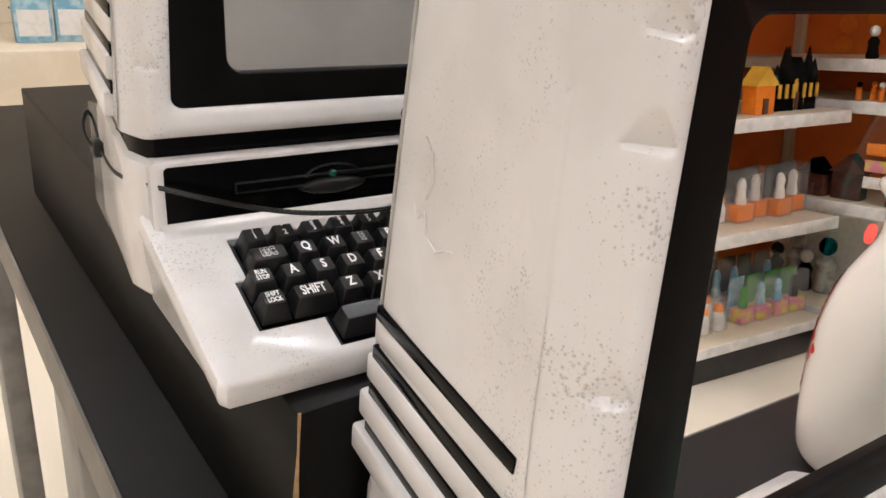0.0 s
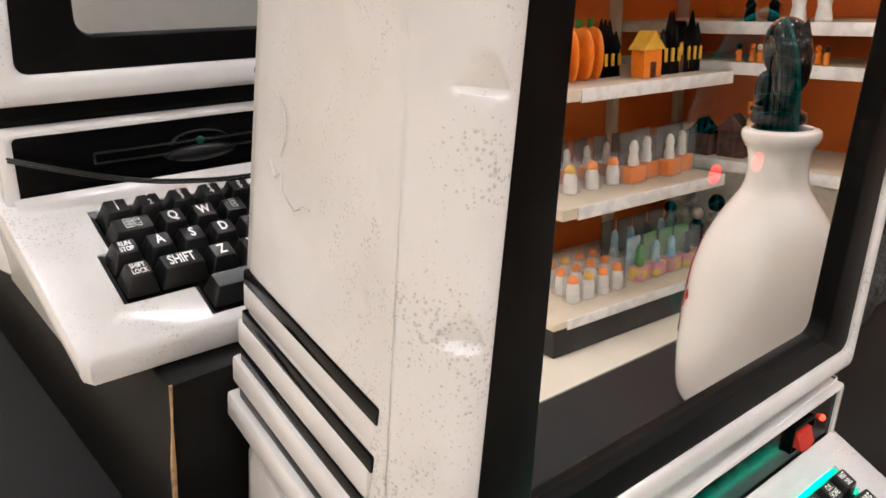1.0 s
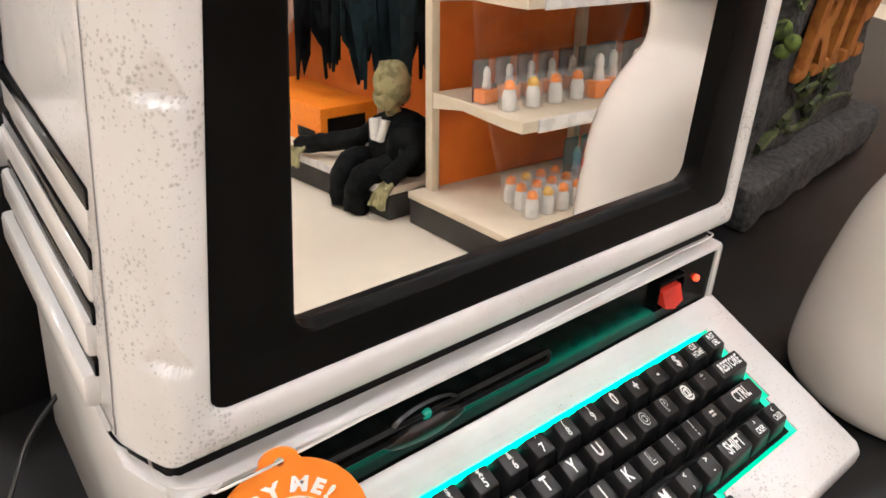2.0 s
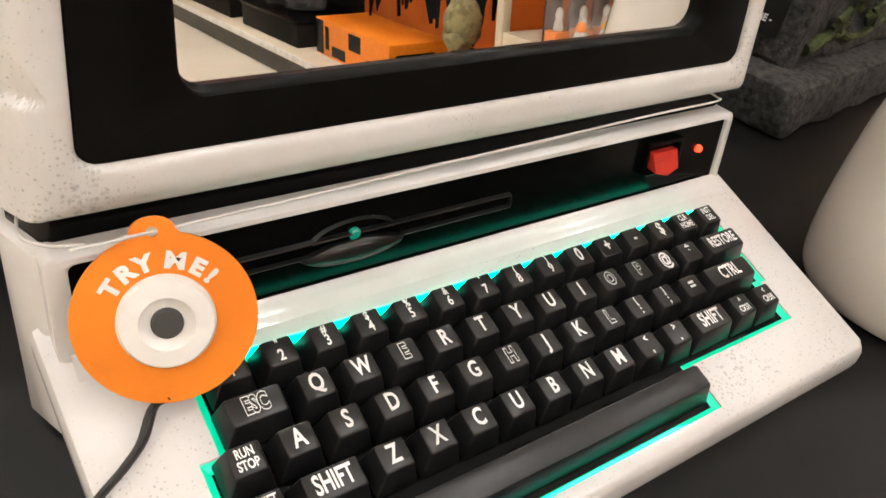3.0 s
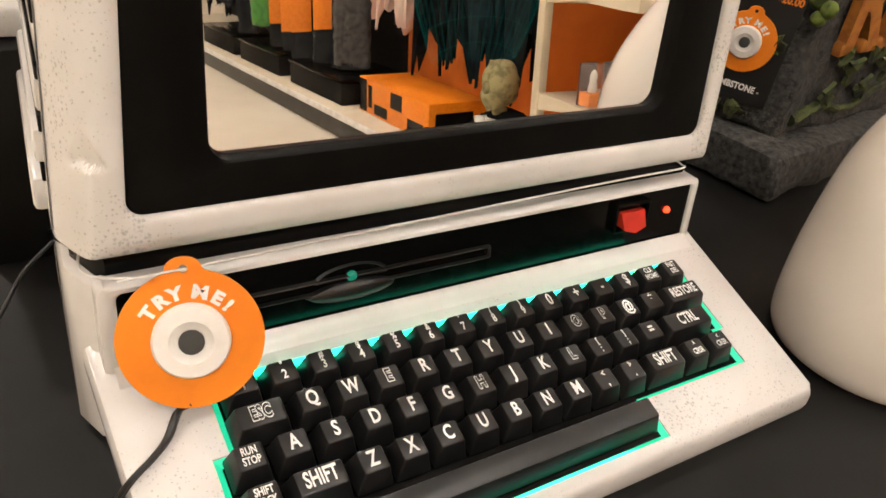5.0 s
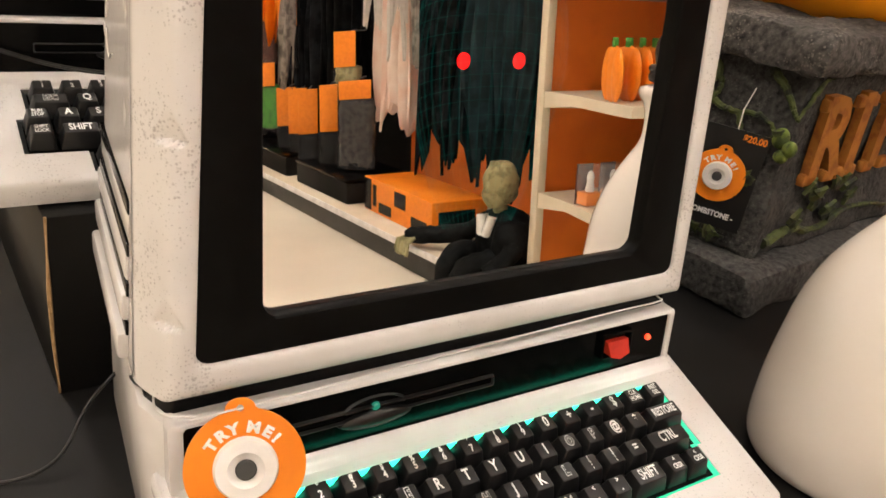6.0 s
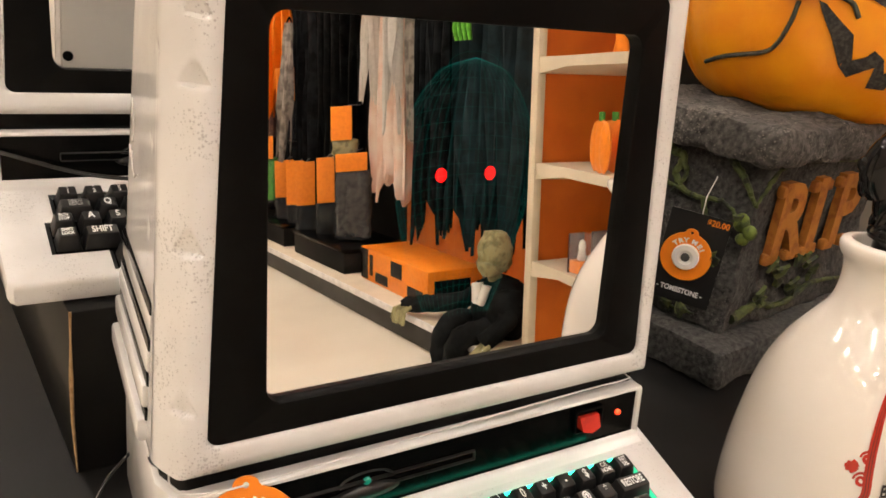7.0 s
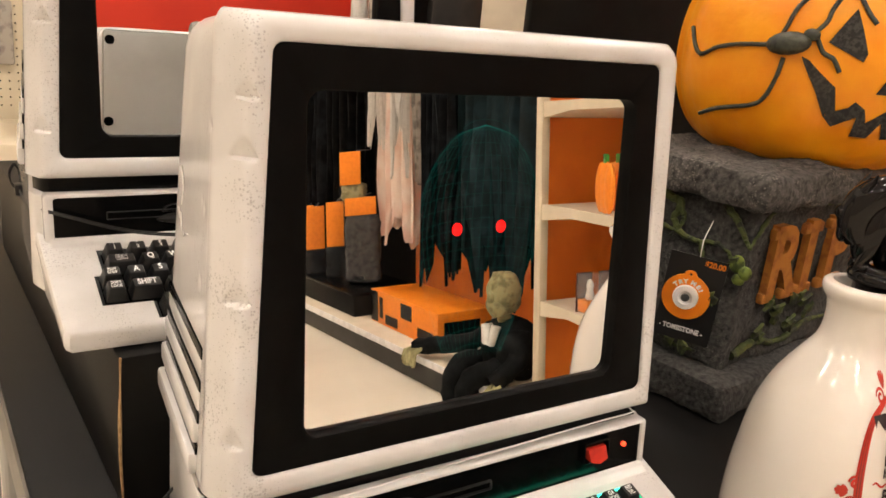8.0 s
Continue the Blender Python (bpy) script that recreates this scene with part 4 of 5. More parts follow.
def leaf(bm, at, size):
    """A lobed leaf with a raised midrib."""
    rim = [(0, 0), (0.35, 0.12), (0.28, 0.4), (0.55, 0.52), (0.24, 0.7), (0, 1.1), (-0.24, 0.7), (-0.55, 0.52), (-0.28, 0.4), (-0.35, 0.12)]
    top = [bm.verts.new(at @ Vector((x * size, y * size, 0.0015))) for x, y in rim]
    low = [bm.verts.new(at @ Vector((x * size, y * size, -0.001))) for x, y in rim]
    rib = bm.verts.new(at @ Vector((0, 0.45 * size, size * 0.25)))
    n = len(rim)
    for k in range(n):
        bm.faces.new((top[k], top[(k + 1) % n], rib))
        bm.faces.new((low[k], low[(k + 1) % n], top[(k + 1) % n], top[k]))


LX = 0.0205
FY = 0.0205


def on_left(y, z):
    """A point of the shaft's left side, which leans in a little towards the top."""
    return (LX + 0.014 * (z - 0.028) / 0.138, y, z)


for controls, r in (([on_left(0.125, 0.158), on_left(0.097, 0.150), on_left(0.084, 0.147), on_left(0.087, 0.134), on_left(0.076, 0.124), on_left(0.060, 0.123), on_left(0.043, 0.125), on_left(0.030, 0.117)], 0.0042),
                    ([on_left(0.130, 0.135), on_left(0.108, 0.128), on_left(0.090, 0.126), on_left(0.076, 0.124)], 0.0036),
                    ([on_left(0.086, 0.147), on_left(0.079, 0.138), on_left(0.080, 0.129), on_left(0.088, 0.120)], 0.0028),
                    ([on_left(0.046, 0.155), on_left(0.034, 0.145), on_left(0.025, 0.135), on_left(0.019, 0.128)], 0.0036),
                    ([(0.058, FY, 0.156), (0.048, FY - 0.001, 0.150), (0.040, FY - 0.001, 0.139), on_left(0.019, 0.128)], 0.0030),
                    ([(0.058, FY, 0.156), (0.090, FY, 0.158), (0.130, FY, 0.155), (0.190, FY, 0.148), (0.230, FY, 0.12)], 0.0034),
                    ([on_left(0.060, 0.123), on_left(0.052, 0.108), on_left(0.047, 0.092), on_left(0.040, 0.079)], 0.0026),
                    ([on_left(0.110, 0.060), on_left(0.085, 0.048), on_left(0.062, 0.038), on_left(0.040, 0.040)], 0.0030),
                    ([(0.040, FY, 0.040), (0.070, FY, 0.046), (0.110, FY, 0.040), (0.160, FY, 0.050), (0.230, FY, 0.042)], 0.0044)):
    bm = bmesh.new()
    vine(controls, r * 0.7, bm)
    part("vine", bm, VINE, pedestal, "mossy green vine stem")
LEAVES = [on_left(0.044, 0.077), on_left(0.034, 0.081), on_left(0.068, 0.036), on_left(0.056, 0.039), on_left(0.098, 0.152), on_left(0.118, 0.140), on_left(0.030, 0.112)]
LEAVES += [(0.066 + 0.011 * (k % 4) + (0.046 if k > 6 else 0), FY, 0.050 + 0.008 * ((k * 3) % 4)) for k in range(14)]
for k, spot in enumerate(LEAVES):
    bm = bmesh.new()
    at = Matrix.Translation(spot) @ (pose(0, 0, 0, 90, 0, -90) if k < 7 else pose(0, 0, 0, 90)) @ pose(0, 0, 0, rng.uniform(5, 30), rng.uniform(-12, 12), rng.uniform(-75, 75))
    leaf(bm, at, rng.uniform(0.010, 0.015))
    part("leaf", bm, VINE, pedestal, "painted green ivy leaf")
bm = bmesh.new()
blob(bm, on_left(0.026, 0.115), (0.0045, 0.0060, 0.0070), seg=12)
blob(bm, on_left(0.018, 0.110), (0.0045, 0.0050, 0.0055), seg=12)
blob(bm, on_left(0.022, 0.104), (0.0040, 0.0050, 0.0045), seg=12)
part("bud", bm, mat("bright_moss", (0.11, 0.15, 0.022), 0.75, second=(0.04, 0.06, 0.012), scale=140, bump=0.8, bump_scale=260), pedestal, "bright green bud")

# pumpkin
PUMP = pose(0.522, 0.146, TOP + 0.184 + 0.080, 0, 0, 0)
pumpkin = thing("pumpkin", PUMP, "orange carved jack-o'-lantern pumpkin with a moulded spider", "pumpkin")
FACE = 234.0


def skin(a, e, h=0.0):
    """A point of the pumpkin at longitude a and latitude e (degrees), h proud of it."""
    lobe = abs(math.sin(radians(a - FACE + 12) * 4.5))
    r = (0.115 + h) * (0.955 + 0.045 * lobe ** 0.6)
    c = math.cos(radians(e)) ** 0.62
    s = math.copysign(abs(math.sin(radians(e))) ** 0.92, e)
    dip = 0.012 * math.exp(-((90 - abs(e)) / 22) ** 2)
    return Vector((r * c * math.cos(radians(a)), r * c * math.sin(radians(a)), (0.095 + h) * s - math.copysign(dip, e)))


bm = bmesh.new()
rows = []
for j in range(33):
    e = -86 + 172 * j / 32
    rows.append([bm.verts.new(skin(360 * k / 108, e) * (1 + 0.006 * noise.noise(skin(360 * k / 108, e) * 22))) for k in range(108)])
for a, b in zip(rows, rows[1:]):
    for k in range(108):
        bm.faces.new((a[k], a[(k + 1) % 108], b[(k + 1) % 108], b[k]))
bm.faces.new(list(reversed(rows[0])))
bm.faces.new(rows[-1])
part("shell", bm, PUMPKIN, pumpkin, smooth=60)


def carving(outline, h=0.0012):
    bm = bmesh.new()
    vs = [bm.verts.new((a, e, 0)) for a, e in outline]
    bmesh.ops.triangle_fill(bm, use_beauty=True, edges=[bm.edges.new((vs[k], vs[(k + 1) % len(vs)])) for k in range(len(vs))])
    bmesh.ops.subdivide_edges(bm, edges=bm.edges[:], cuts=3, use_grid_fill=True)
    bmesh.ops.triangulate(bm, faces=bm.faces[:])
    for v in bm.verts:
        v.co = skin(FACE + v.co.x, v.co.y - 10, h)
    return bm


part("eye", carving([(-17, 17), (-9, 32), (-3, 14), (-4, 11)]), CARVED, pumpkin, "carved black triangular eye")
part("eye", carving([(35, 17), (27, 32), (21, 14), (22, 11)]), CARVED, pumpkin, "carved black triangular eye")
part("nose", carving([(9, 14), (3, 0), (15, 0)]), CARVED, pumpkin, "carved black nose")
half = [(-25, 11), (-18, -1), (-13, -12), (-9, -17), (-4, -13), (-1, -11), (-1, -21), (6, -21), (8, -15)]
inner_half = [(3, -13), (1, -7), (-3, -4), (-5, -7), (-9, -9), (-11, 1), (-16, 5), (-22, 10)]
mouth = half + [(9, -13)] + [(18 - a, e) for a, e in reversed(half)] + [(18 - a, e) for a, e in reversed(inner_half)] + [(9, -7)] + inner_half
part("mouth", carving(mouth), CARVED, pumpkin, "carved black jagged mouth")
bm = bmesh.new()
blob(bm, skin(FACE - 30, 5, 0.004), (0.016, 0.008, 0.0085), (0, -8, FACE - 30 + 90), 14)
blob(bm, skin(FACE - 23, 9, 0.004), (0.006, 0.005, 0.0045), (0, 0, FACE - 18 + 90), 12)
spider = part("spider", bm, SPIDER, pumpkin, "dark moulded spider", smooth=60)
for pts in ([(-36, 14), (-49, 13), (-59, 11), (-67, 8), (-72, 11), (-77, 18)], [(-34, 16), (-32, 22), (-30, 30), (-26, 37)], [(-23, 19), (-19, 25), (-18, 30), (-15, 38)],
            [(-21, 18), (-18, 13), (-14, 11), (-11, 7)], [(-31, 10), (-32, 3), (-35, -6), (-40, -11), (-57, -16), (-68, -21)], [(-10, 40), (-8, 36), (-5, 30), (-2, 26)]):
    bm = tube(curve_points([skin(FACE + a, e - 10, 0.0015) for a, e in pts], 6), 0.0017, 8)
    part("spider_leg", bm, SPIDER, spider, "", smooth=60)
part("stem", tube(curve_points([(0, 0, 0.085), (0.004, 0.002, 0.10), (0.012, 0.002, 0.115), (0.022, 0.0, 0.122)], 5), 0.013, 12), SPIDER, pumpkin, "curved dark stem")

# hang tag with a second button
CARD_AT = Matrix.Translation((0.3565, 0.0955, 0.829)) @ pose(0, 0, 0, 90, 0, -58) @ pose(0, 0, 0, 0, 0, -3)
hang = thing("price_card", CARD_AT, "black hang tag card with orange price print", "price tag")
part("card", boxes((-0.0215, -0.033, -0.0008, 0.0215, 0.036, 0.0)), mat("black_card", (0.008, 0.008, 0.008), 0.35), hang)
bm = text_mesh("$20.00", 0.0062, bmesh.new(), pose(0.0125, 0.0315, 0.0003), 0, 0, 0.0002, 0.9)
part("price", bm, ORANGE, hang, "orange printed price", smooth=None)
bm = text_mesh("- TOMBSTONE -", 0.0055, bmesh.new(), pose(-0.001, -0.024, 0.0003), 0, 0, 0.0002, 0.85)
part("print", bm, INK, hang, "white printed name", smooth=None)
make_button(CARD_AT @ pose(-0.003, 0.003, 0.0012), "orange try-me button fixed on the black card", 0.86)
top = CARD_AT @ Vector((0.0, 0.036, 0))
solid("tag_pin", tube([tuple(top), (top.x + 0.004, top.y + 0.003, top.z + 0.012), (top.x + 0.012, top.y + 0.004, top.z + 0.026)], 0.0004, 6), STRING, "thin plastic pin holding the card", "pin")

# ---- the shop round the table ----
rng = random.Random(11)


def shelf_unit(at, width, depth, heights, top, label, left_inset=0.06, back=ORANGEBACK, strips=True, group="shelf units", kick_mat=None):
    """A steel shop shelf: its front runs along x at y 0, and it goes back towards -y."""
    unit = thing("shelf_unit", at, label, "shelf unit", group)
    part("kick_base", boxes((0.006, -depth, 0, width, -0.006, 0.0855, 0.004)), kick_mat or KICK, unit, "black kick base")
    part("deck", boxes((0, -depth, 0.086, width, 0, 0.11, 0.004)), CREAM, unit)
    part("back_board", boxes((left_inset + 0.022, -depth, 0.1105, width, -depth + 0.02, top)), back, unit, "coloured back board")
    for x in (left_inset - 0.005, width - 0.03):
        part("upright", boxes((x, -depth + 0.021, 0.1105, x + 0.03, -depth + 0.056, top, 0.003)), CREAM, unit)
    for h in heights:
        bm = bmesh.new()
        lo = [(left_inset, -depth + 0.056), (left_inset, -depth + 0.2), (left_inset - 0.035, -0.06), (left_inset - 0.035, 0), (width, 0), (width, -depth + 0.056)]
        a = [bm.verts.new((x, y, h - 0.03 - (0.02 if y < -0.3 else 0))) for x, y in lo]
        b = [bm.verts.new((x, y, h)) for x, y in lo]
        for k in range(6):
            bm.faces.new((a[k], a[(k + 1) % 6], b[(k + 1) % 6], b[k]))
        bm.faces.new(b), bm.faces.new(list(reversed(a)))
        board = part("shelf", bm, CREAM, unit, "cream steel shelf")
        if strips:
            part("price_strip", boxes((left_inset + 0.02, 0.0005, h - 0.034, width, 0.006, h + 0.002, 0.001)), STRIP, board, "white price strip")
    if strips:
        part("price_strip", boxes((0.05, 0.0005, 0.082, width, 0.006, 0.111, 0.001)), STRIP, unit, "white price strip")
    return unit


END = pose(1.395, -1.222, 0, 0, 0, 5)
shelf_unit(END, 0.715, 0.50, (0.43, 0.745, 1.07, 1.38), 1.75, "cream steel end shelf with orange back, full of small decorations")
SIDE = pose(2.165, -1.64, 0, 0, 0, 90)
shelf_unit(SIDE, 2.1, 0.42, (0.46, 0.765, 0.885, 1.20), 1.75, "cream steel shelf with orange back, sparsely filled", 0.0, ORANGEBACK, True)
solid("corner_board", boxes((2.158, -1.672, 0.112, 2.60, -1.652, 1.75)), ORANGEBACK, "orange board closing the corner between the shelves", "board")
solid("white_panel", boxes((2.42, -1.55, 0.112, 2.435, 0.40, 0.405)), PAPER, "plain white panel at the back of the low shelf", "panel")


def ghost_jar(at):
    t = thing("ghost_jar", at, "small white ghost jar with an orange lid in clear wrap", "ornament", "ghost jars")
    part("body", lathe([(0.016, 0), (0.020, 0.004), (0.019, 0.022), (0.021, 0.026), (0.019, 0.045), (0.015, 0.058), (0.013, 0.060)], 14), PAPER, t)
    part("lid", lathe([(0.016, 0.0602), (0.017, 0.066), (0.013, 0.078), (0.005, 0.084)], 12), rng.choice([ORANGE, YELLOW, ORANGE]), t, "orange lid")
    part("wrap", boxes((-0.024, -0.022, 0.0, 0.024, 0.022, 0.094, 0.004)), CLEAR, t, "clear plastic wrap")
    return t


def boxed_toy(at, w, h, colours):
    t = thing("boxed_ornament", at, "boxed figure in a clear pack with a dark printed card", "boxed ornament", "boxed ornaments")
    part("card", boxes((-w / 2, -0.03, 0, w / 2, -0.025, h, 0.001)), colours[0], t, "dark printed card")
    part("insert", boxes((-w * 0.46, -0.0248, 0.002, w * 0.46, 0.022, h * 0.34, 0.003)), colours[1], t, "coloured insert")
    part("figure", lathe([(w * 0.2, h * 0.341), (w * 0.24, h * 0.4), (w * 0.16, h * 0.6), (w * 0.2, h * 0.7), (w * 0.13, h * 0.82), (w * 0.03, h * 0.86)], 12), colours[2], t, "small figure")
    part("window", boxes((-w / 2, -0.0245, 0.0, w / 2, 0.028, h, 0.002)), CLEAR, t, "clear plastic window")
    return t


def pumpkin_plate(at, r):
    t = thing("pumpkin_cutout", at, "flat orange wooden pumpkin standing on edge", "ornament", "pumpkin cutouts")
    bm = bmesh.new()
    blob(bm, (0, 0, r), (0.011, r * 0.92, r), (0, 0, 0), 20)
    for s in (-1, 1):
        blob(bm, (0, s * r * 0.42, r * 0.97), (0.012, r * 0.5, r * 0.95), (0, 0, 0), 16)
    part("body", bm, ORANGE, t)
    part("stem", boxes((-0.006, -0.010, r * 1.9, 0.006, 0.012, r * 2.25, 0.003)), GREENP, t, "green stem")
    return t


def house(at, w, h, wall, roof):
    t = thing("haunted_house", at, "small toy haunted house with a pointed roof", "ornament", "toy houses")
    part("walls", boxes((-w / 2, -0.025, 0, w / 2, 0.025, h * 0.6, 0.002)), wall, t)
    bm = bmesh.new()
    pts = [(-w * 0.62, h * 0.601), (w * 0.62, h * 0.601), (w * 0.3, h * 0.8), (0, h), (-w * 0.3, h * 0.8)]
    a = [bm.verts.new((x, -0.03, z)) for x, z in pts]
    b = [bm.verts.new((x, 0.03, z)) for x, z in pts]
    for k in range(5):
        bm.faces.new((a[k], a[(k + 1) % 5], b[(k + 1) % 5], b[k]))
    bm.faces.new(b), bm.faces.new(list(reversed(a)))
    part("roof", bm, roof, t, "pointed roof")
    part("door", boxes((-w * 0.14, 0.0252, 0.001, w * 0.14, 0.029, h * 0.34, 0.001)), BROWN, t, "brown door")
    return t


def spooky_tower(at, h):
    t = thing("black_tower", at, "black and gold toy tower with spires", "ornament", "toy towers")
    bm = bmesh.new()
    for x, k in ((-0.028, 0.72), (0, 1.0), (0.028, 0.8)):
        lathe([(0.015, 0), (0.013, h * 0.6 * k), (0.017, h * 0.62 * k), (0.002, h * k)], 10, bm)
        for v in bm.verts:
            if not v.tag:
                v.co.x += x
                v.tag = True
    part("spires", bm, GLOSS, t)
    for x in (-0.028, 0.0, 0.028):
        part("lit_window", boxes((x - 0.006, 0.0145, h * 0.2, x + 0.006, 0.0185, h * 0.42, 0.001)), YELLOW, t, "gold window")
    return t


def small_figure(at, h, body, head):
    t = thing("standing_figure", at, "small standing painted figure", "ornament", "standing figures")
    part("body", lathe([(h * 0.16, 0), (h * 0.19, h * 0.05), (h * 0.14, h * 0.35), (h * 0.17, h * 0.5), (h * 0.08, h * 0.64)], 12), body, t)
    bm = bmesh.new()
    blob(bm, (0, 0, h * 0.79), (h * 0.15, h * 0.14, h * 0.16), seg=12)
    part("head", bm, head, t)
    return t


def on_end(u, v, z, turn=0):
    return END @ pose(u, -v, z, 0, 0, turn + rng.uniform(-6, 6))


# end shelf: deck, then shelf by shelf
for row in range(3):
    for k in range(4):
        ghost_jar(on_end(0.16 + 0.062 * k + 0.02 * row, 0.09 + 0.07 * row, 0.1103))
for k in range(4):
    boxed_toy(on_end(0.46 + 0.075 * k, 0.10, 0.1103), 0.068, 0.135, (rng.choice([BLUE, GREENP]), MULTI, rng.choice([GREENP, BLUE, GLOSS])))
    boxed_toy(on_end(0.44 + 0.075 * k, 0.19, 0.1103), 0.066, 0.17, (GLOSS, rng.choice([PAPER, GREENP]), rng.choice([GREENP, GLOSS, BLUE])))
for k in range(6):
    boxed_toy(on_end(0.10 + 0.085 * k, 0.24, 0.4303), 0.060, 0.12, (BROWN, ORANGE, rng.choice([PAPER, GLOSS])))
    if k < 5:
        ghost_jar(on_end(0.09 + 0.088 * k, 0.13, 0.4303))
for k in range(4):
    boxed_toy(on_end(0.42 + 0.082 * k, 0.11 + 0.02 * (k % 2), 0.4303), 0.074, 0.15, (GLOSS, ORANGE, PAPER))
for k in range(5):
    pumpkin_plate(on_end(0.05 + 0.055 * k, 0.12 + 0.01 * k, 0.7453, 12), 0.075)
for k in range(3):
    spooky_tower(on_end(0.36 + 0.035 * k, 0.17 + 0.05 * k, 0.7453), 0.16)
house(on_end(0.42, 0.08, 0.7453), 0.075, 0.13, ORANGE, YELLOW)
house(on_end(0.60, 0.12, 0.7453), 0.06, 0.15, YELLOW, GLOSS)
for k in range(3):
    spooky_tower(on_end(0.54 + 0.05 * k, 0.10 + 0.03 * (k % 2), 0.7453), 0.18)
for k in range(5):
    small_figure(on_end(0.12 + 0.11 * k, 0.14 + 0.05 * (k % 2), 1.0703), 0.12 + 0.03 * (k % 2), rng.choice([ORANGE, GLOSS, PAPER]), rng.choice([PAPER, GLOSS]))


def on_side(y, x, z, turn=90):
    return pose(x + 0.06, y, z, 0, 0, turn + rng.uniform(-8, 8))


for k in range(4):
    small_figure(on_side(-1.47 + 0.055 * k, 2.24 + 0.03 * (k % 2), 0.1103), 0.15 + 0.05 * (k % 2), rng.choice([GLOSS, RAG]), rng.choice([RAG, GLOSS]))
house(on_side(-1.31, 2.16, 0.4603), 0.08, 0.12, BROWN, GLOSS)
house(on_side(-1.21, 2.18, 0.4603), 0.09, 0.14, BROWN, BROWN)
for k in range(9):
    small_figure(on_side(-1.20 + 0.034 * k, 2.15 + 0.02 * (k % 2), 0.7653), 0.058, ORANGE, rng.choice([PAPER, ORANGE, GLOSS]))
for k in range(4):
    small_figure(on_side(-1.18 + 0.075 * k, 2.16, 0.8853), 0.10 + 0.03 * (k > 1), (GLOSS, GLOSS, PAPER, PAPER)[k], (PAPER, GLOSS, PAPER, PAPER)[k])
sign = thing("arrow_sign", on_side(-1.07, 2.15, 0.4603), "painted wooden arrow signpost with a pumpkin on top", "sign", "arrow signs")
part("post", boxes((-0.008, -0.008, 0, 0.008, 0.008, 0.2, 0.002)), BROWN, sign)
for k, m in enumerate((PAPER, MULTI, ORANGE)):
    part("arrow", boxes((-0.075, 0.0085, 0.05 + 0.05 * k, 0.075, 0.016, 0.085 + 0.05 * k, 0.003)), m, sign, "painted arrow board")
bm = bmesh.new()
blob(bm, (0, 0, 0.222), (0.03, 0.028, 0.024), seg=14)
part("pumpkin_top", bm, ORANGE, sign)
for k in range(3):
    bm = bmesh.new()
    blob(bm, (0, 0, 0), (0.034, 0.006, 0.030), seg=16)
    t = solid("wall_pumpkin", bm, ORANGE, "flat smiling pumpkin hung on the back board", "ornament", pose(2.557, (-1.46, -1.47, -1.36)[k], (0.985, 0.915, 1.0)[k], 0, 0, 90), "wall pumpkins")

# long costume run behind it
run = thing("costume_rack", pose(1.40, -4.7, 0), "long low shop deck with black kick and orange back boards", "rack")
part("kick_base", boxes((0.003, -1.8, 0, 0.75, 2.93, 0.0855, 0.004)), KICK, run, "black kick base")
part("deck", boxes((0, -1.8, 0.086, 0.75, 2.93, 0.11, 0.004)), CREAM, run)
part("price_strip", boxes((-0.006, -1.8, 0.084, -0.0005, 2.93, 0.112, 0.001)), STRIP, run, "white price strip")
part("back_board", boxes((0.70, 1.2, 0.1105, 0.72, 2.40, 1.05)), ORANGEBACK, run, "orange back board")
part("dark_board", boxes((0.70, -1.8, 0.1105, 0.72, 1.195, 2.2)), DARKBOARD, run, "dark back board")
part("end_board", boxes((0.70, 2.405, 0.1105, 0.72, 2.93, 1.05)), DARKBOARD, run, "dark back board")
part("upper_board", boxes((0.70, 1.2, 1.055, 0.72, 2.93, 2.2)), DARKBOARD, run, "dark upper board")
part("rail", tube([(0.33, -1.78, 1.95), (0.33, 2.9, 1.95)], 0.014, 10), STEEL, run, "steel hanging rail")
for y in (-1.78, 0.02, 1.45, 2.9):
    part("rail_post", tube([(0.33, y, 1.95), (0.70, y, 1.95)], 0.012, 8), STEEL, run, "steel rail arm")


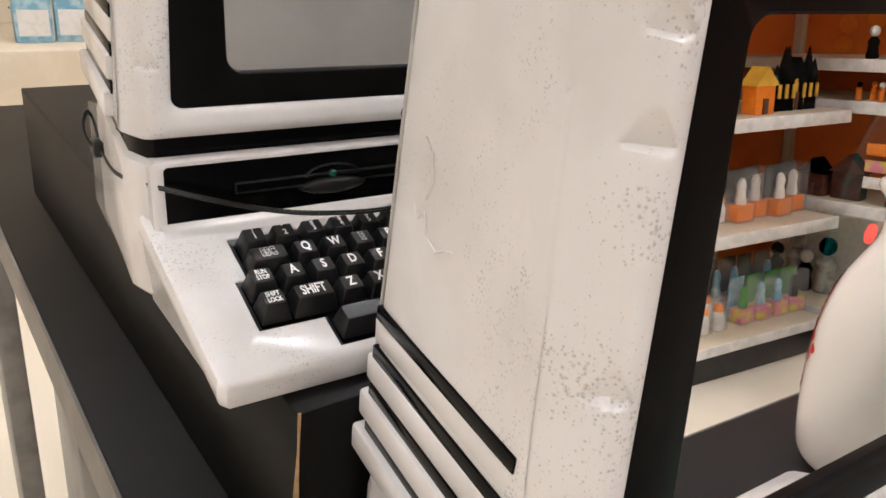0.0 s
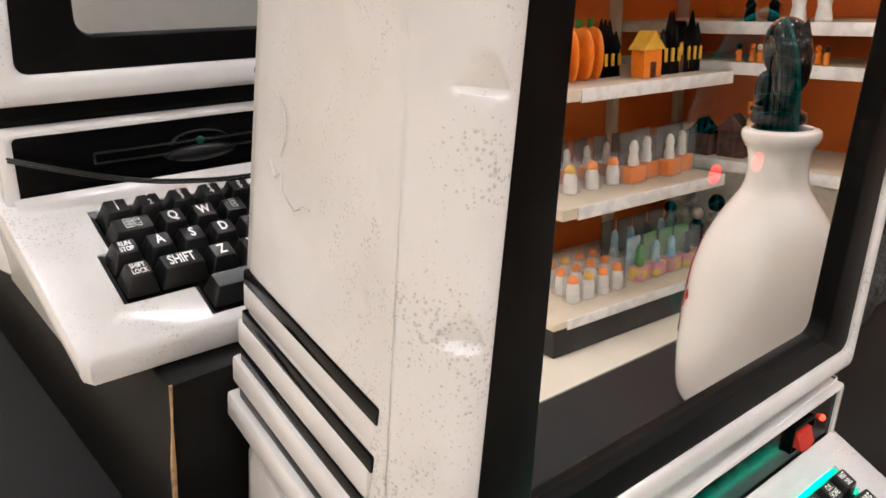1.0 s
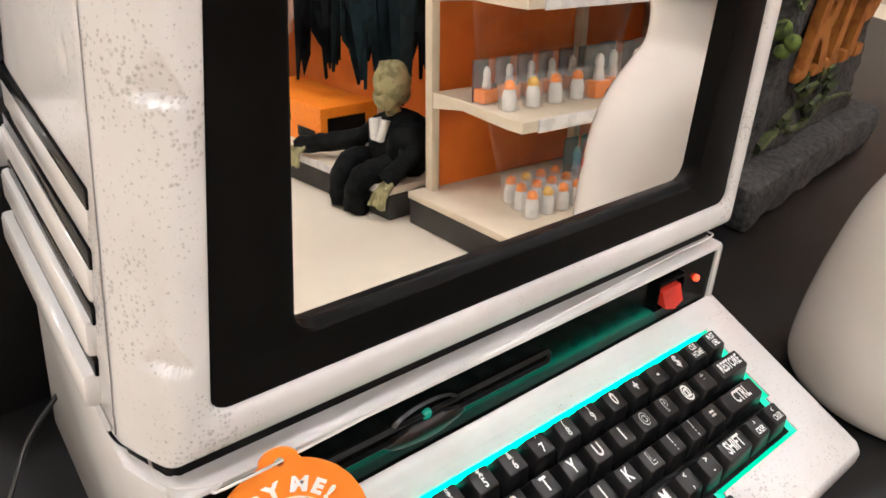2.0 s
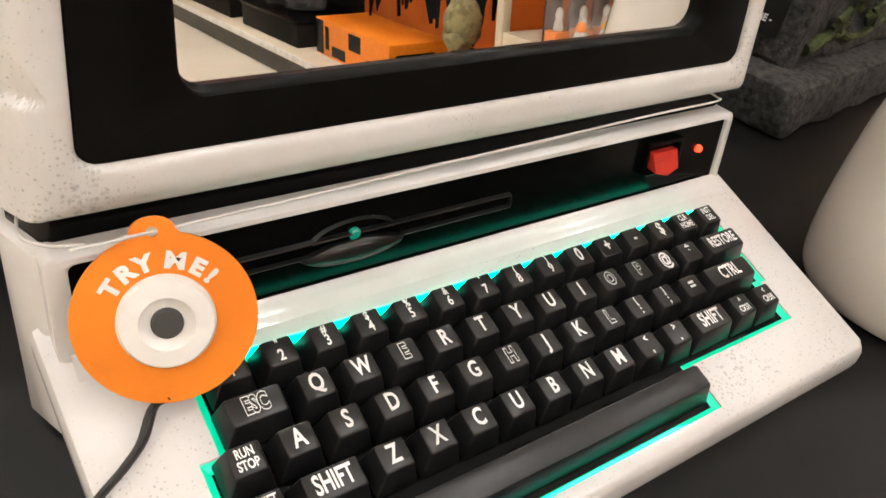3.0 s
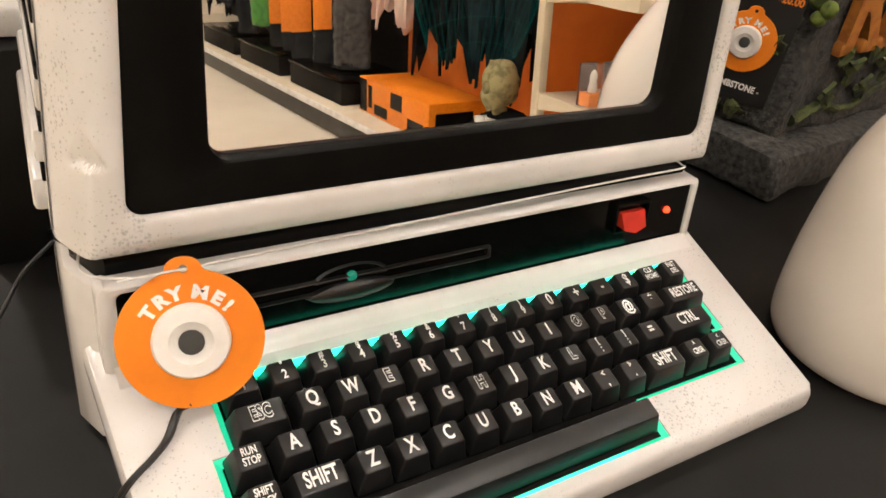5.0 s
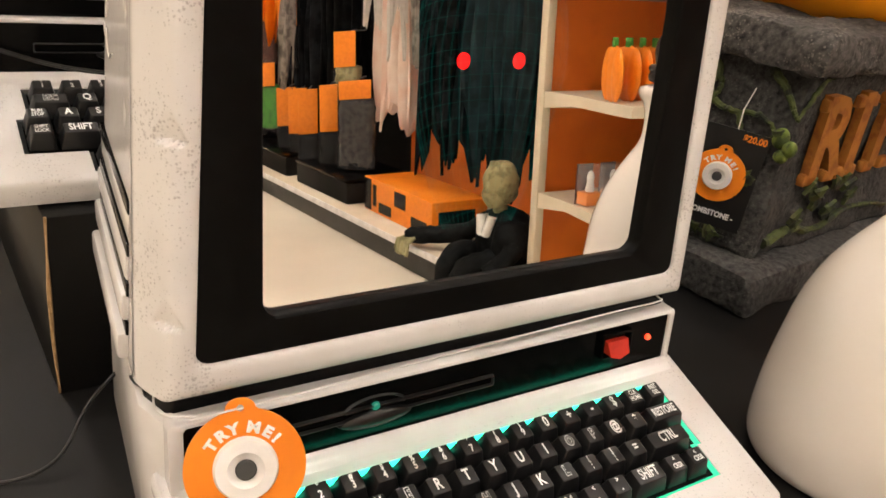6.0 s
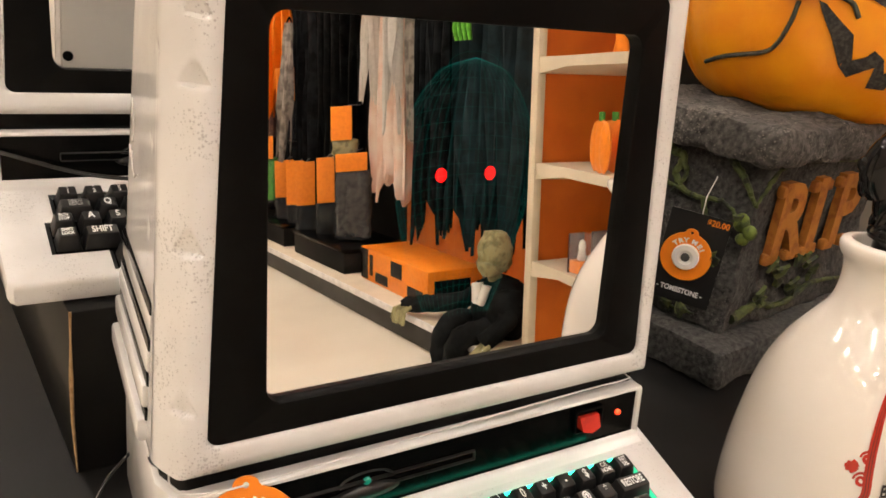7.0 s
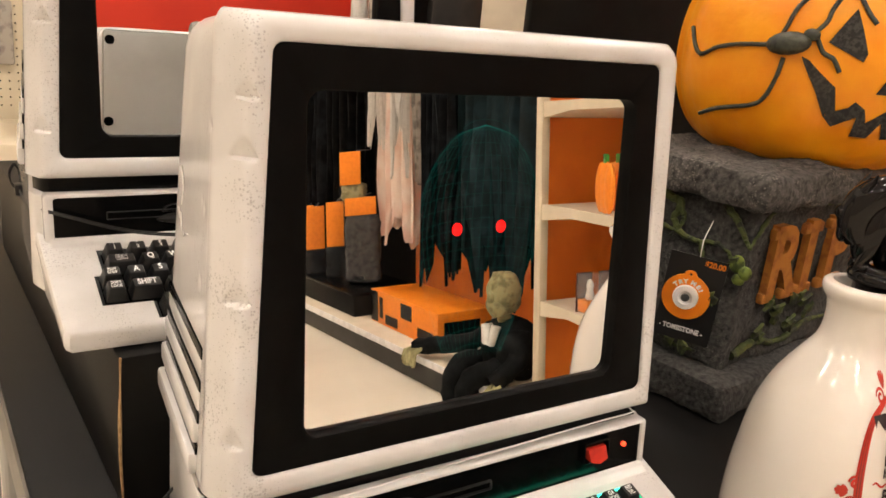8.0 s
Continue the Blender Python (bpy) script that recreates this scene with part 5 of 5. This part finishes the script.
def costume(at, width, length, material, label, folds=5, ragged=0.1, depth=0.05, group="hanging costumes", card=None):
    """A garment hanging from a rail, with folds and an uneven hem; its top is at z 0."""
    t = thing("hanging_costume", at, label, "costume", group)
    bm = bmesh.new()
    nx, nz = folds * 8, 16
    ph = rng.uniform(0, 6)
    hem = [rng.uniform(0, ragged) + (ragged * 0.8 if (k // 3) % 2 else 0) for k in range(nx + 1)]
    rows = []
    for side in (0, 1):
        grid = []
        for j in range(nz + 1):
            s = j / nz
            w = width * (0.55 + 0.45 * min(1, s * 2.2))
            row = []
            for k in range(nx + 1):
                u = k / nx - 0.5
                d = depth * (0.3 + 0.7 * s) * math.sin(u * folds * 2 * math.pi + ph + 0.8 * s) + 0.02 * noise.noise(Vector((u * 6, s * 5, ph)))
                thick = 0.008 * (1 if side else -1) * (0.2 + 0.8 * math.cos(math.pi * u) ** 0.5)
                row.append(bm.verts.new((d + thick, u * w, -s * (length - hem[k]))))
            grid.append(row)
        rows.append(grid)
        for a, b in zip(grid, grid[1:]):
            for k in range(nx):
                f = (a[k], a[k + 1], b[k + 1], b[k])
                bm.faces.new(f if side else tuple(reversed(f)))
    f, b = rows
    for j in range(nz):
        bm.faces.new((f[j][0], f[j + 1][0], b[j + 1][0], b[j][0]))
        bm.faces.new((b[j][nx], b[j + 1][nx], f[j + 1][nx], f[j][nx]))
    for k in range(nx):
        bm.faces.new((f[nz][k], f[nz][k + 1], b[nz][k + 1], b[nz][k]))
    part("garment", bm, material, t, smooth=70)
    part("hanger", tube(curve_points([(0, -width * 0.25, -0.02), (0, 0, 0.03), (0, width * 0.25, -0.02)], 6), 0.005, 6), GLOSS, t, "black hanger")
    if card:
        y, z, w, h = card
        part("header_card", boxes((-0.07, y - w / 2, z, -0.064, y + w / 2, z + h, 0.001)), ORANGE, t, "orange header card")
    return t


RX = 1.73
costume(pose(RX, -2.98, 1.93), 0.34, 1.52, GOWN, "long ragged pink and cream gown", 4, 0.14, 0.05)
costume(pose(RX - 0.07, -3.10, 1.93), 0.10, 1.05, PAPER, "strip of torn cream gauze", 3, 0.35, 0.03)
costume(pose(RX - 0.08, -2.86, 1.93), 0.09, 1.20, PAPER, "strip of torn cream gauze", 3, 0.4, 0.03)
costume(pose(RX - 0.06, -2.70, 1.93), 0.13, 1.25, RAG, "strip of torn grey gauze", 3, 0.3, 0.03)
costume(pose(RX - 0.02, -2.28, 1.93), 0.62, 1.66, TEAL, "dark teal shredded robe with a ragged hem", 9, 0.34, 0.06)
costume(pose(RX + 0.09, -2.10, 1.93), 0.66, 1.60, DARKCLOTH, "black shredded robe with a ragged hem", 8, 0.30, 0.06)
costume(pose(RX - 0.10, -2.50, 1.93), 0.24, 1.62, DARKCLOTH, "narrow black torn robe", 5, 0.36, 0.04)
ragged_robe = costume(pose(RX - 0.14, -2.22, 1.93), 0.16, 0.62, TEAL, "short teal sleeve with a green rubber hand", 3, 0.1, 0.03)
bm = bmesh.new()
blob(bm, (0, 0, -0.66), (0.018, 0.045, 0.050), seg=14)
for k in range(4):
    tube(curve_points([(0, -0.036 + 0.024 * k, -0.69), (-0.012, -0.045 + 0.030 * k, -0.735), (-0.004, -0.042 + 0.030 * k, -0.785)], 4), 0.011, 8, bm, [1.1 - 0.05 * q for q in range(9)])
tube([(0, 0.036, -0.64), (-0.01, 0.075, -0.665), (-0.01, 0.085, -0.70)], 0.012, 8, bm)
part("rubber_hand", bm, mat("bright_green_rubber", (0.10, 0.42, 0.03), 0.5, second=(0.06, 0.30, 0.02), scale=60), ragged_robe, "bright green rubber hand")
for k, (y, m) in enumerate(((-3.42, DARKCLOTH), (-3.66, SUIT), (-3.90, DARKCLOTH), (-4.10, BROWN), (-4.30, DARKCLOTH), (-4.55, SUIT), (-4.8, DARKCLOTH), (-5.05, BROWN), (-5.3, DARKCLOTH), (-5.6, RAG), (-5.85, DARKCLOTH))):
    costume(pose(RX + 0.05 - 0.05 * (k % 3), y, 1.93, 0, 0, -25 + 14 * (k % 4)), 0.30, 1.42 + 0.15 * (k % 3), m, "dark costume hanging full length on a hanger", 5, 0.22, 0.05)
costume(pose(RX - 0.16, -3.86, 1.30, 0, 7, -30), 0.09, 0.78, RAG, "thin white bone-printed costume strip", 3, 0.2, 0.02)
costume(pose(RX - 0.12, -4.12, 1.55, 0, 0, -40), 0.22, 0.80, ORANGE, "short orange child's costume with a dark print", 4, 0.16, 0.05)
costume(pose(RX - 0.20, -4.34, 1.42, 0, 0, -40), 0.20, 0.42, DARKCLOTH, "short black cape on a hanger", 4, 0.16, 0.05)


def bagged(x, y, top, w, h, material, head, turn, label):
    """A costume folded in a clear bag under an orange header card, on a hook."""
    t = thing("bagged_costume", pose(x, y, top, 0, 0, turn), label, "bagged costume", "bagged costumes")
    bm = rough_block(-0.035, -w / 2, -h, 0.035, w / 2, -0.004, 0.022, 0.016, y * 7, 0.022)
    part("folded_cloth", bm, material, t, "folded cloth", smooth=70)
    bm = rough_block(-0.042, -w / 2 - 0.01, -h - 0.012, 0.042, w / 2 + 0.01, -0.002, 0.03, 0.006, y * 5, 0.02)
    part("bag", bm, BAGFILM, t, "clear crinkled bag", smooth=70)
    card = boxes((-0.046, -w * 0.46, -0.012, -0.042, w * 0.46, head, 0.0015))
    for v in card.verts:
        v.co.x += 0.10 * v.co.y ** 2 / w
        v.co.z += 0.10 * v.co.y
    part("header", card, ORANGE, t, "orange header card")
    part("hook", tube([(-0.03, 0, head - 0.012), (0.06, 0, head + 0.004), (0.20, 0, head + 0.004)], 0.003, 6), STEEL, t, "steel hook")
    return t


for x, y, top, w, h, m, head in ((1.60, -3.25, 0.73, 0.12, 0.10, FLESH, 0.15), (1.62, -3.20, 0.585, 0.17, 0.34, DARKMESH, 0.075), (1.60, -3.46, 0.40, 0.10, 0.24, SUIT, 0.22), (1.58, -3.68, 0.36, 0.11, 0.20, DARKCLOTH, 0.22),
                                 (1.60, -3.84, 0.34, 0.12, 0.20, SUIT, 0.23), (1.60, -4.02, 0.36, 0.12, 0.22, DARKCLOTH, 0.20), (1.57, -4.22, 0.56, 0.12, 0.26, GREENP, 0.12), (1.62, -4.02, 0.90, 0.12, 0.24, DARKCLOTH, 0.17),
                                 (1.60, -4.30, 0.92, 0.12, 0.26, BROWN, 0.17), (1.60, -4.55, 0.44, 0.12, 0.26, DARKCLOTH, 0.20), (1.60, -4.62, 0.88, 0.12, 0.26, SUIT, 0.18), (1.60, -4.95, 0.60, 0.12, 0.26, DARKCLOTH, 0.18)):
    bagged(x, y, top, w, h, m, head, -52 + rng.uniform(-14, 14), "costume folded in a clear bag under an orange header card")
crate = thing("orange_carton", pose(1.52, -2.92, 0.1103, 0, 0, 2), "orange printed carton lying on the deck", "carton")
part("carton", boxes((0, 0, 0, 0.26, 0.62, 0.15, 0.004)), ORANGE, crate)
for y, w, z0, z1 in ((0.004, 0.07, 0.006, 0.144), (0.09, 0.035, 0.03, 0.125), (0.15, 0.12, 0.012, 0.055), (0.30, 0.10, 0.07, 0.135), (0.45, 0.13, 0.02, 0.06)):
    part("print", boxes((-0.0012, y, z0, -0.0002, y + w, z1)), GLOSS, crate, "dark printed panel")
part("print", boxes((0.03, 0.6203, 0.03, 0.2, 0.6213, 0.11)), GLOSS, crate, "dark printed panel")
for y in (-3.60, -4.35, -5.05):
    riser2 = thing("dark_riser", pose(1.47, y, 0.1103), "low black display riser on the deck", "riser", "display risers")
    part("body", boxes((0, 0, 0, 0.36, 0.60, 0.10, 0.006)), DARKBOARD, riser2)
    part("lid", boxes((-0.006, -0.006, 0.1005, 0.366, 0.606, 0.115, 0.004)), GLOSS, riser2)

# seated dummy, one plain shape
bm = bmesh.new()
blob(bm, (0, 0.02, 0.302), (0.060, 0.064, 0.082), seg=24)
blob(bm, (-0.026, 0.02, 0.255), (0.042, 0.044, 0.044), seg=18)
blob(bm, (-0.062, 0.02, 0.292), (0.014, 0.013, 0.022), seg=10)
blob(bm, (0.0, 0.02, 0.205), (0.028, 0.028, 0.045), seg=12)
for f in bm.faces:
    f.material_index = 1
blob(bm, (0.03, 0.02, 0.09), (0.098, 0.135, 0.125), seg=28)
blob(bm, (0.0, 0.10, 0.10), (0.075, 0.075, 0.085), seg=20)
tube(curve_points([(0.02, -0.07, 0.15), (-0.02, -0.15, 0.09), (-0.10, -0.27, 0.055), (-0.155, -0.345, 0.045)], 6), 0.034, 10, bm)
tube(curve_points([(0.02, 0.10, 0.15), (-0.05, 0.15, 0.08), (-0.12, 0.12, 0.01)], 6), 0.034, 10, bm)
tube(curve_points([(0.02, -0.05, 0.03), (-0.10, -0.08, 0.04), (-0.16, -0.07, -0.02), (-0.165, -0.06, -0.10)], 6), 0.042, 10, bm)
tube(curve_points([(0.02, 0.07, 0.03), (-0.09, 0.07, 0.04), (-0.16, 0.04, 0.0), (-0.17, 0.02, -0.10)], 6), 0.042, 10, bm)
bm.faces.ensure_lookup_table()
n1 = len(bm.faces)
for k in range(5):
    tube([(-0.155, -0.345 + 0.012 * k, 0.045), (-0.185, -0.365 + 0.018 * k, 0.03), (-0.20, -0.37 + 0.022 * k, -0.015)], 0.0095, 8, bm)
for k in range(4):
    tube([(-0.12, 0.12 + 0.012 * k, 0.01), (-0.16, 0.115 + 0.016 * k, -0.02), (-0.175, 0.115 + 0.018 * k, -0.06)], 0.0095, 8, bm)
bm.faces.ensure_lookup_table()
for f in bm.faces[n1:]:
    f.material_index = 1
for s in (-1, 1):
    n2 = len(bm.faces)
    tube([(-0.052, 0.02 + s * 0.030, 0.19), (-0.058, 0.02 + s * 0.012, 0.12)], 0.018, 8, bm)
    bm.faces.ensure_lookup_table()
    for f in bm.faces[n2:]:
        f.material_index = 2
for v in bm.verts:
    v.co += Vector((noise.noise(v.co * 30), noise.noise(v.co * 30 + Vector((5, 0, 0))), noise.noise(v.co * 30 + Vector((0, 5, 0))))) * 0.012
solid("seated_dummy", bm, [SUIT, FLESH, PAPER], "seated greenish dummy in a black suit on the deck edge", "dummy", pose(1.535, -1.93, 0.1103), smooth=60)

# hanging red sign over the aisle
sign = thing("hanging_sign", pose(0.45, -3.0, 1.37), "plain red shop sign hanging from the ceiling", "sign")
part("board", boxes((0, 0, 0, 1.3, 0.012, 0.55, 0.003)), REDSIGN, sign)
for x in (0.1, 1.2):
    part("rod", tube([(x, 0.006, 0.5505), (x, 0.006, 2.03)], 0.004, 6), STEEL, sign)

# behind the table: black boards, low shelf with cards
board = thing("black_display_board", pose(0.462, 0.47, TOP), "tall black display board standing on the table", "display board")
part("panel", boxes((0, 0, 0.012, 0.58, 0.012, 0.62, 0.002)), CARD, board)
part("foot", boxes((0.02, -0.03, 0, 0.10, 0.045, 0.012, 0.002)), CARD, board)
part("foot", boxes((0.48, -0.03, 0, 0.56, 0.045, 0.012, 0.002)), CARD, board)
solid("dark_carton", boxes((0.450, 0.80, TOP, 0.522, 0.88, 1.30, 0.002)), CARD, "tall narrow black carton on the table", "carton")
solid("grey_carton", boxes((0.530, 0.80, TOP, 0.622, 0.90, 1.28, 0.002)), mat("dark_grey_board", (0.055, 0.05, 0.045), 0.5, second=(0.04, 0.036, 0.032), scale=20), "tall dark grey carton on the table", "carton")
low = thing("pegboard_shelf", pose(-1.2, 2.6, 0), "cream pegboard shelf unit with a deep low deck", "shelf unit")
part("deck", boxes((0, 0, 0.05, 2.6, 0.5, 0.47, 0.008)), CREAM, low)
part("plinth", boxes((0.02, 0.02, 0, 2.58, 0.48, 0.0495)), KICK, low, "black plinth")
part("pegboard", boxes((0, 0.501, 0.0, 2.6, 0.53, 2.1)), PEG, low, "cream perforated pegboard")
holes = bmesh.new()
for i in range(52):
    for j in range(40):
        x, z = 0.9 + 0.03 * i, 0.52 + 0.03 * j
        vs = [holes.verts.new((x + 0.003 * math.cos(a), 0.5005, z + 0.003 * math.sin(a))) for a in [2 * math.pi * q / 6 for q in range(6)]]
        holes.faces.new(vs)
part("peg_holes", holes, GLOSS, low, "rows of small dark peg holes", smooth=None)
for k in range(9):
    x = 0.21 + 0.125 * k + rng.uniform(-0.01, 0.01)
    if k == 3:
        continue
    t = thing("boxed_kit", pose(x, 2.72 + rng.uniform(-0.01, 0.01), 0.4703, -6, 0, rng.uniform(-8, 8)), "flat printed box standing on the low deck", "box", "boxed kits")
    part("carton", boxes((-0.055, 0, 0, 0.055, 0.05, 0.29, 0.002)), [BLUE, BLUE, RAG, YELLOW, YELLOW, BLUE, RAG, BLUE, PAPER][k], t)
    part("label", boxes((-0.045, -0.0016, 0.02, 0.045, -0.0002, 0.10)), [PAPER, PAPER, PAPER, BLUE, PAPER, GLOSS, PAPER, YELLOW, BLUE][k], t, "printed label")
    part("label", boxes((-0.040, -0.0016, 0.16, 0.030, -0.0002, 0.20)), [YELLOW, GLOSS, PAPER, BLUE, GLOSS, GLOSS, PAPER, YELLOW, BLUE][k], t, "printed bar")
pack = thing("hanging_pack", pose(0.09, 3.08, 0.78), "grey blister pack hanging on the pegboard", "blister pack")
part("pack", boxes((-0.05, 0, -0.11, 0.05, 0.018, 0.12, 0.008)), RAG, pack)
part("hook", tube([(0, -0.05, 0.11), (0, 0.025, 0.11)], 0.003, 6), STEEL, pack)

# hairline cracks on the near side of the front computer
for line in ([(0.079, 0.1750), (0.077, 0.1690), (0.0700, 0.1665), (0.0655, 0.1690), (0.0610, 0.1700)], [(0.083, 0.1960), (0.078, 0.1920), (0.0765, 0.1850), (0.0790, 0.1790)], [(0.086, 0.176), (0.082, 0.172), (0.079, 0.175)]):
    pts = [(-0.0400 + 0.0517 * (z - 0.0725) + 0.0875 * (y - (0.0077 + LEAN_Y * (z - 0.084) + 0.01)) * 1.0 - 0.0001, y, z) for y, z in line]
    part("hairline_crack", tube(pts, 0.0004, 5), WHITE, computer, "raised hairline crack in the plastic")
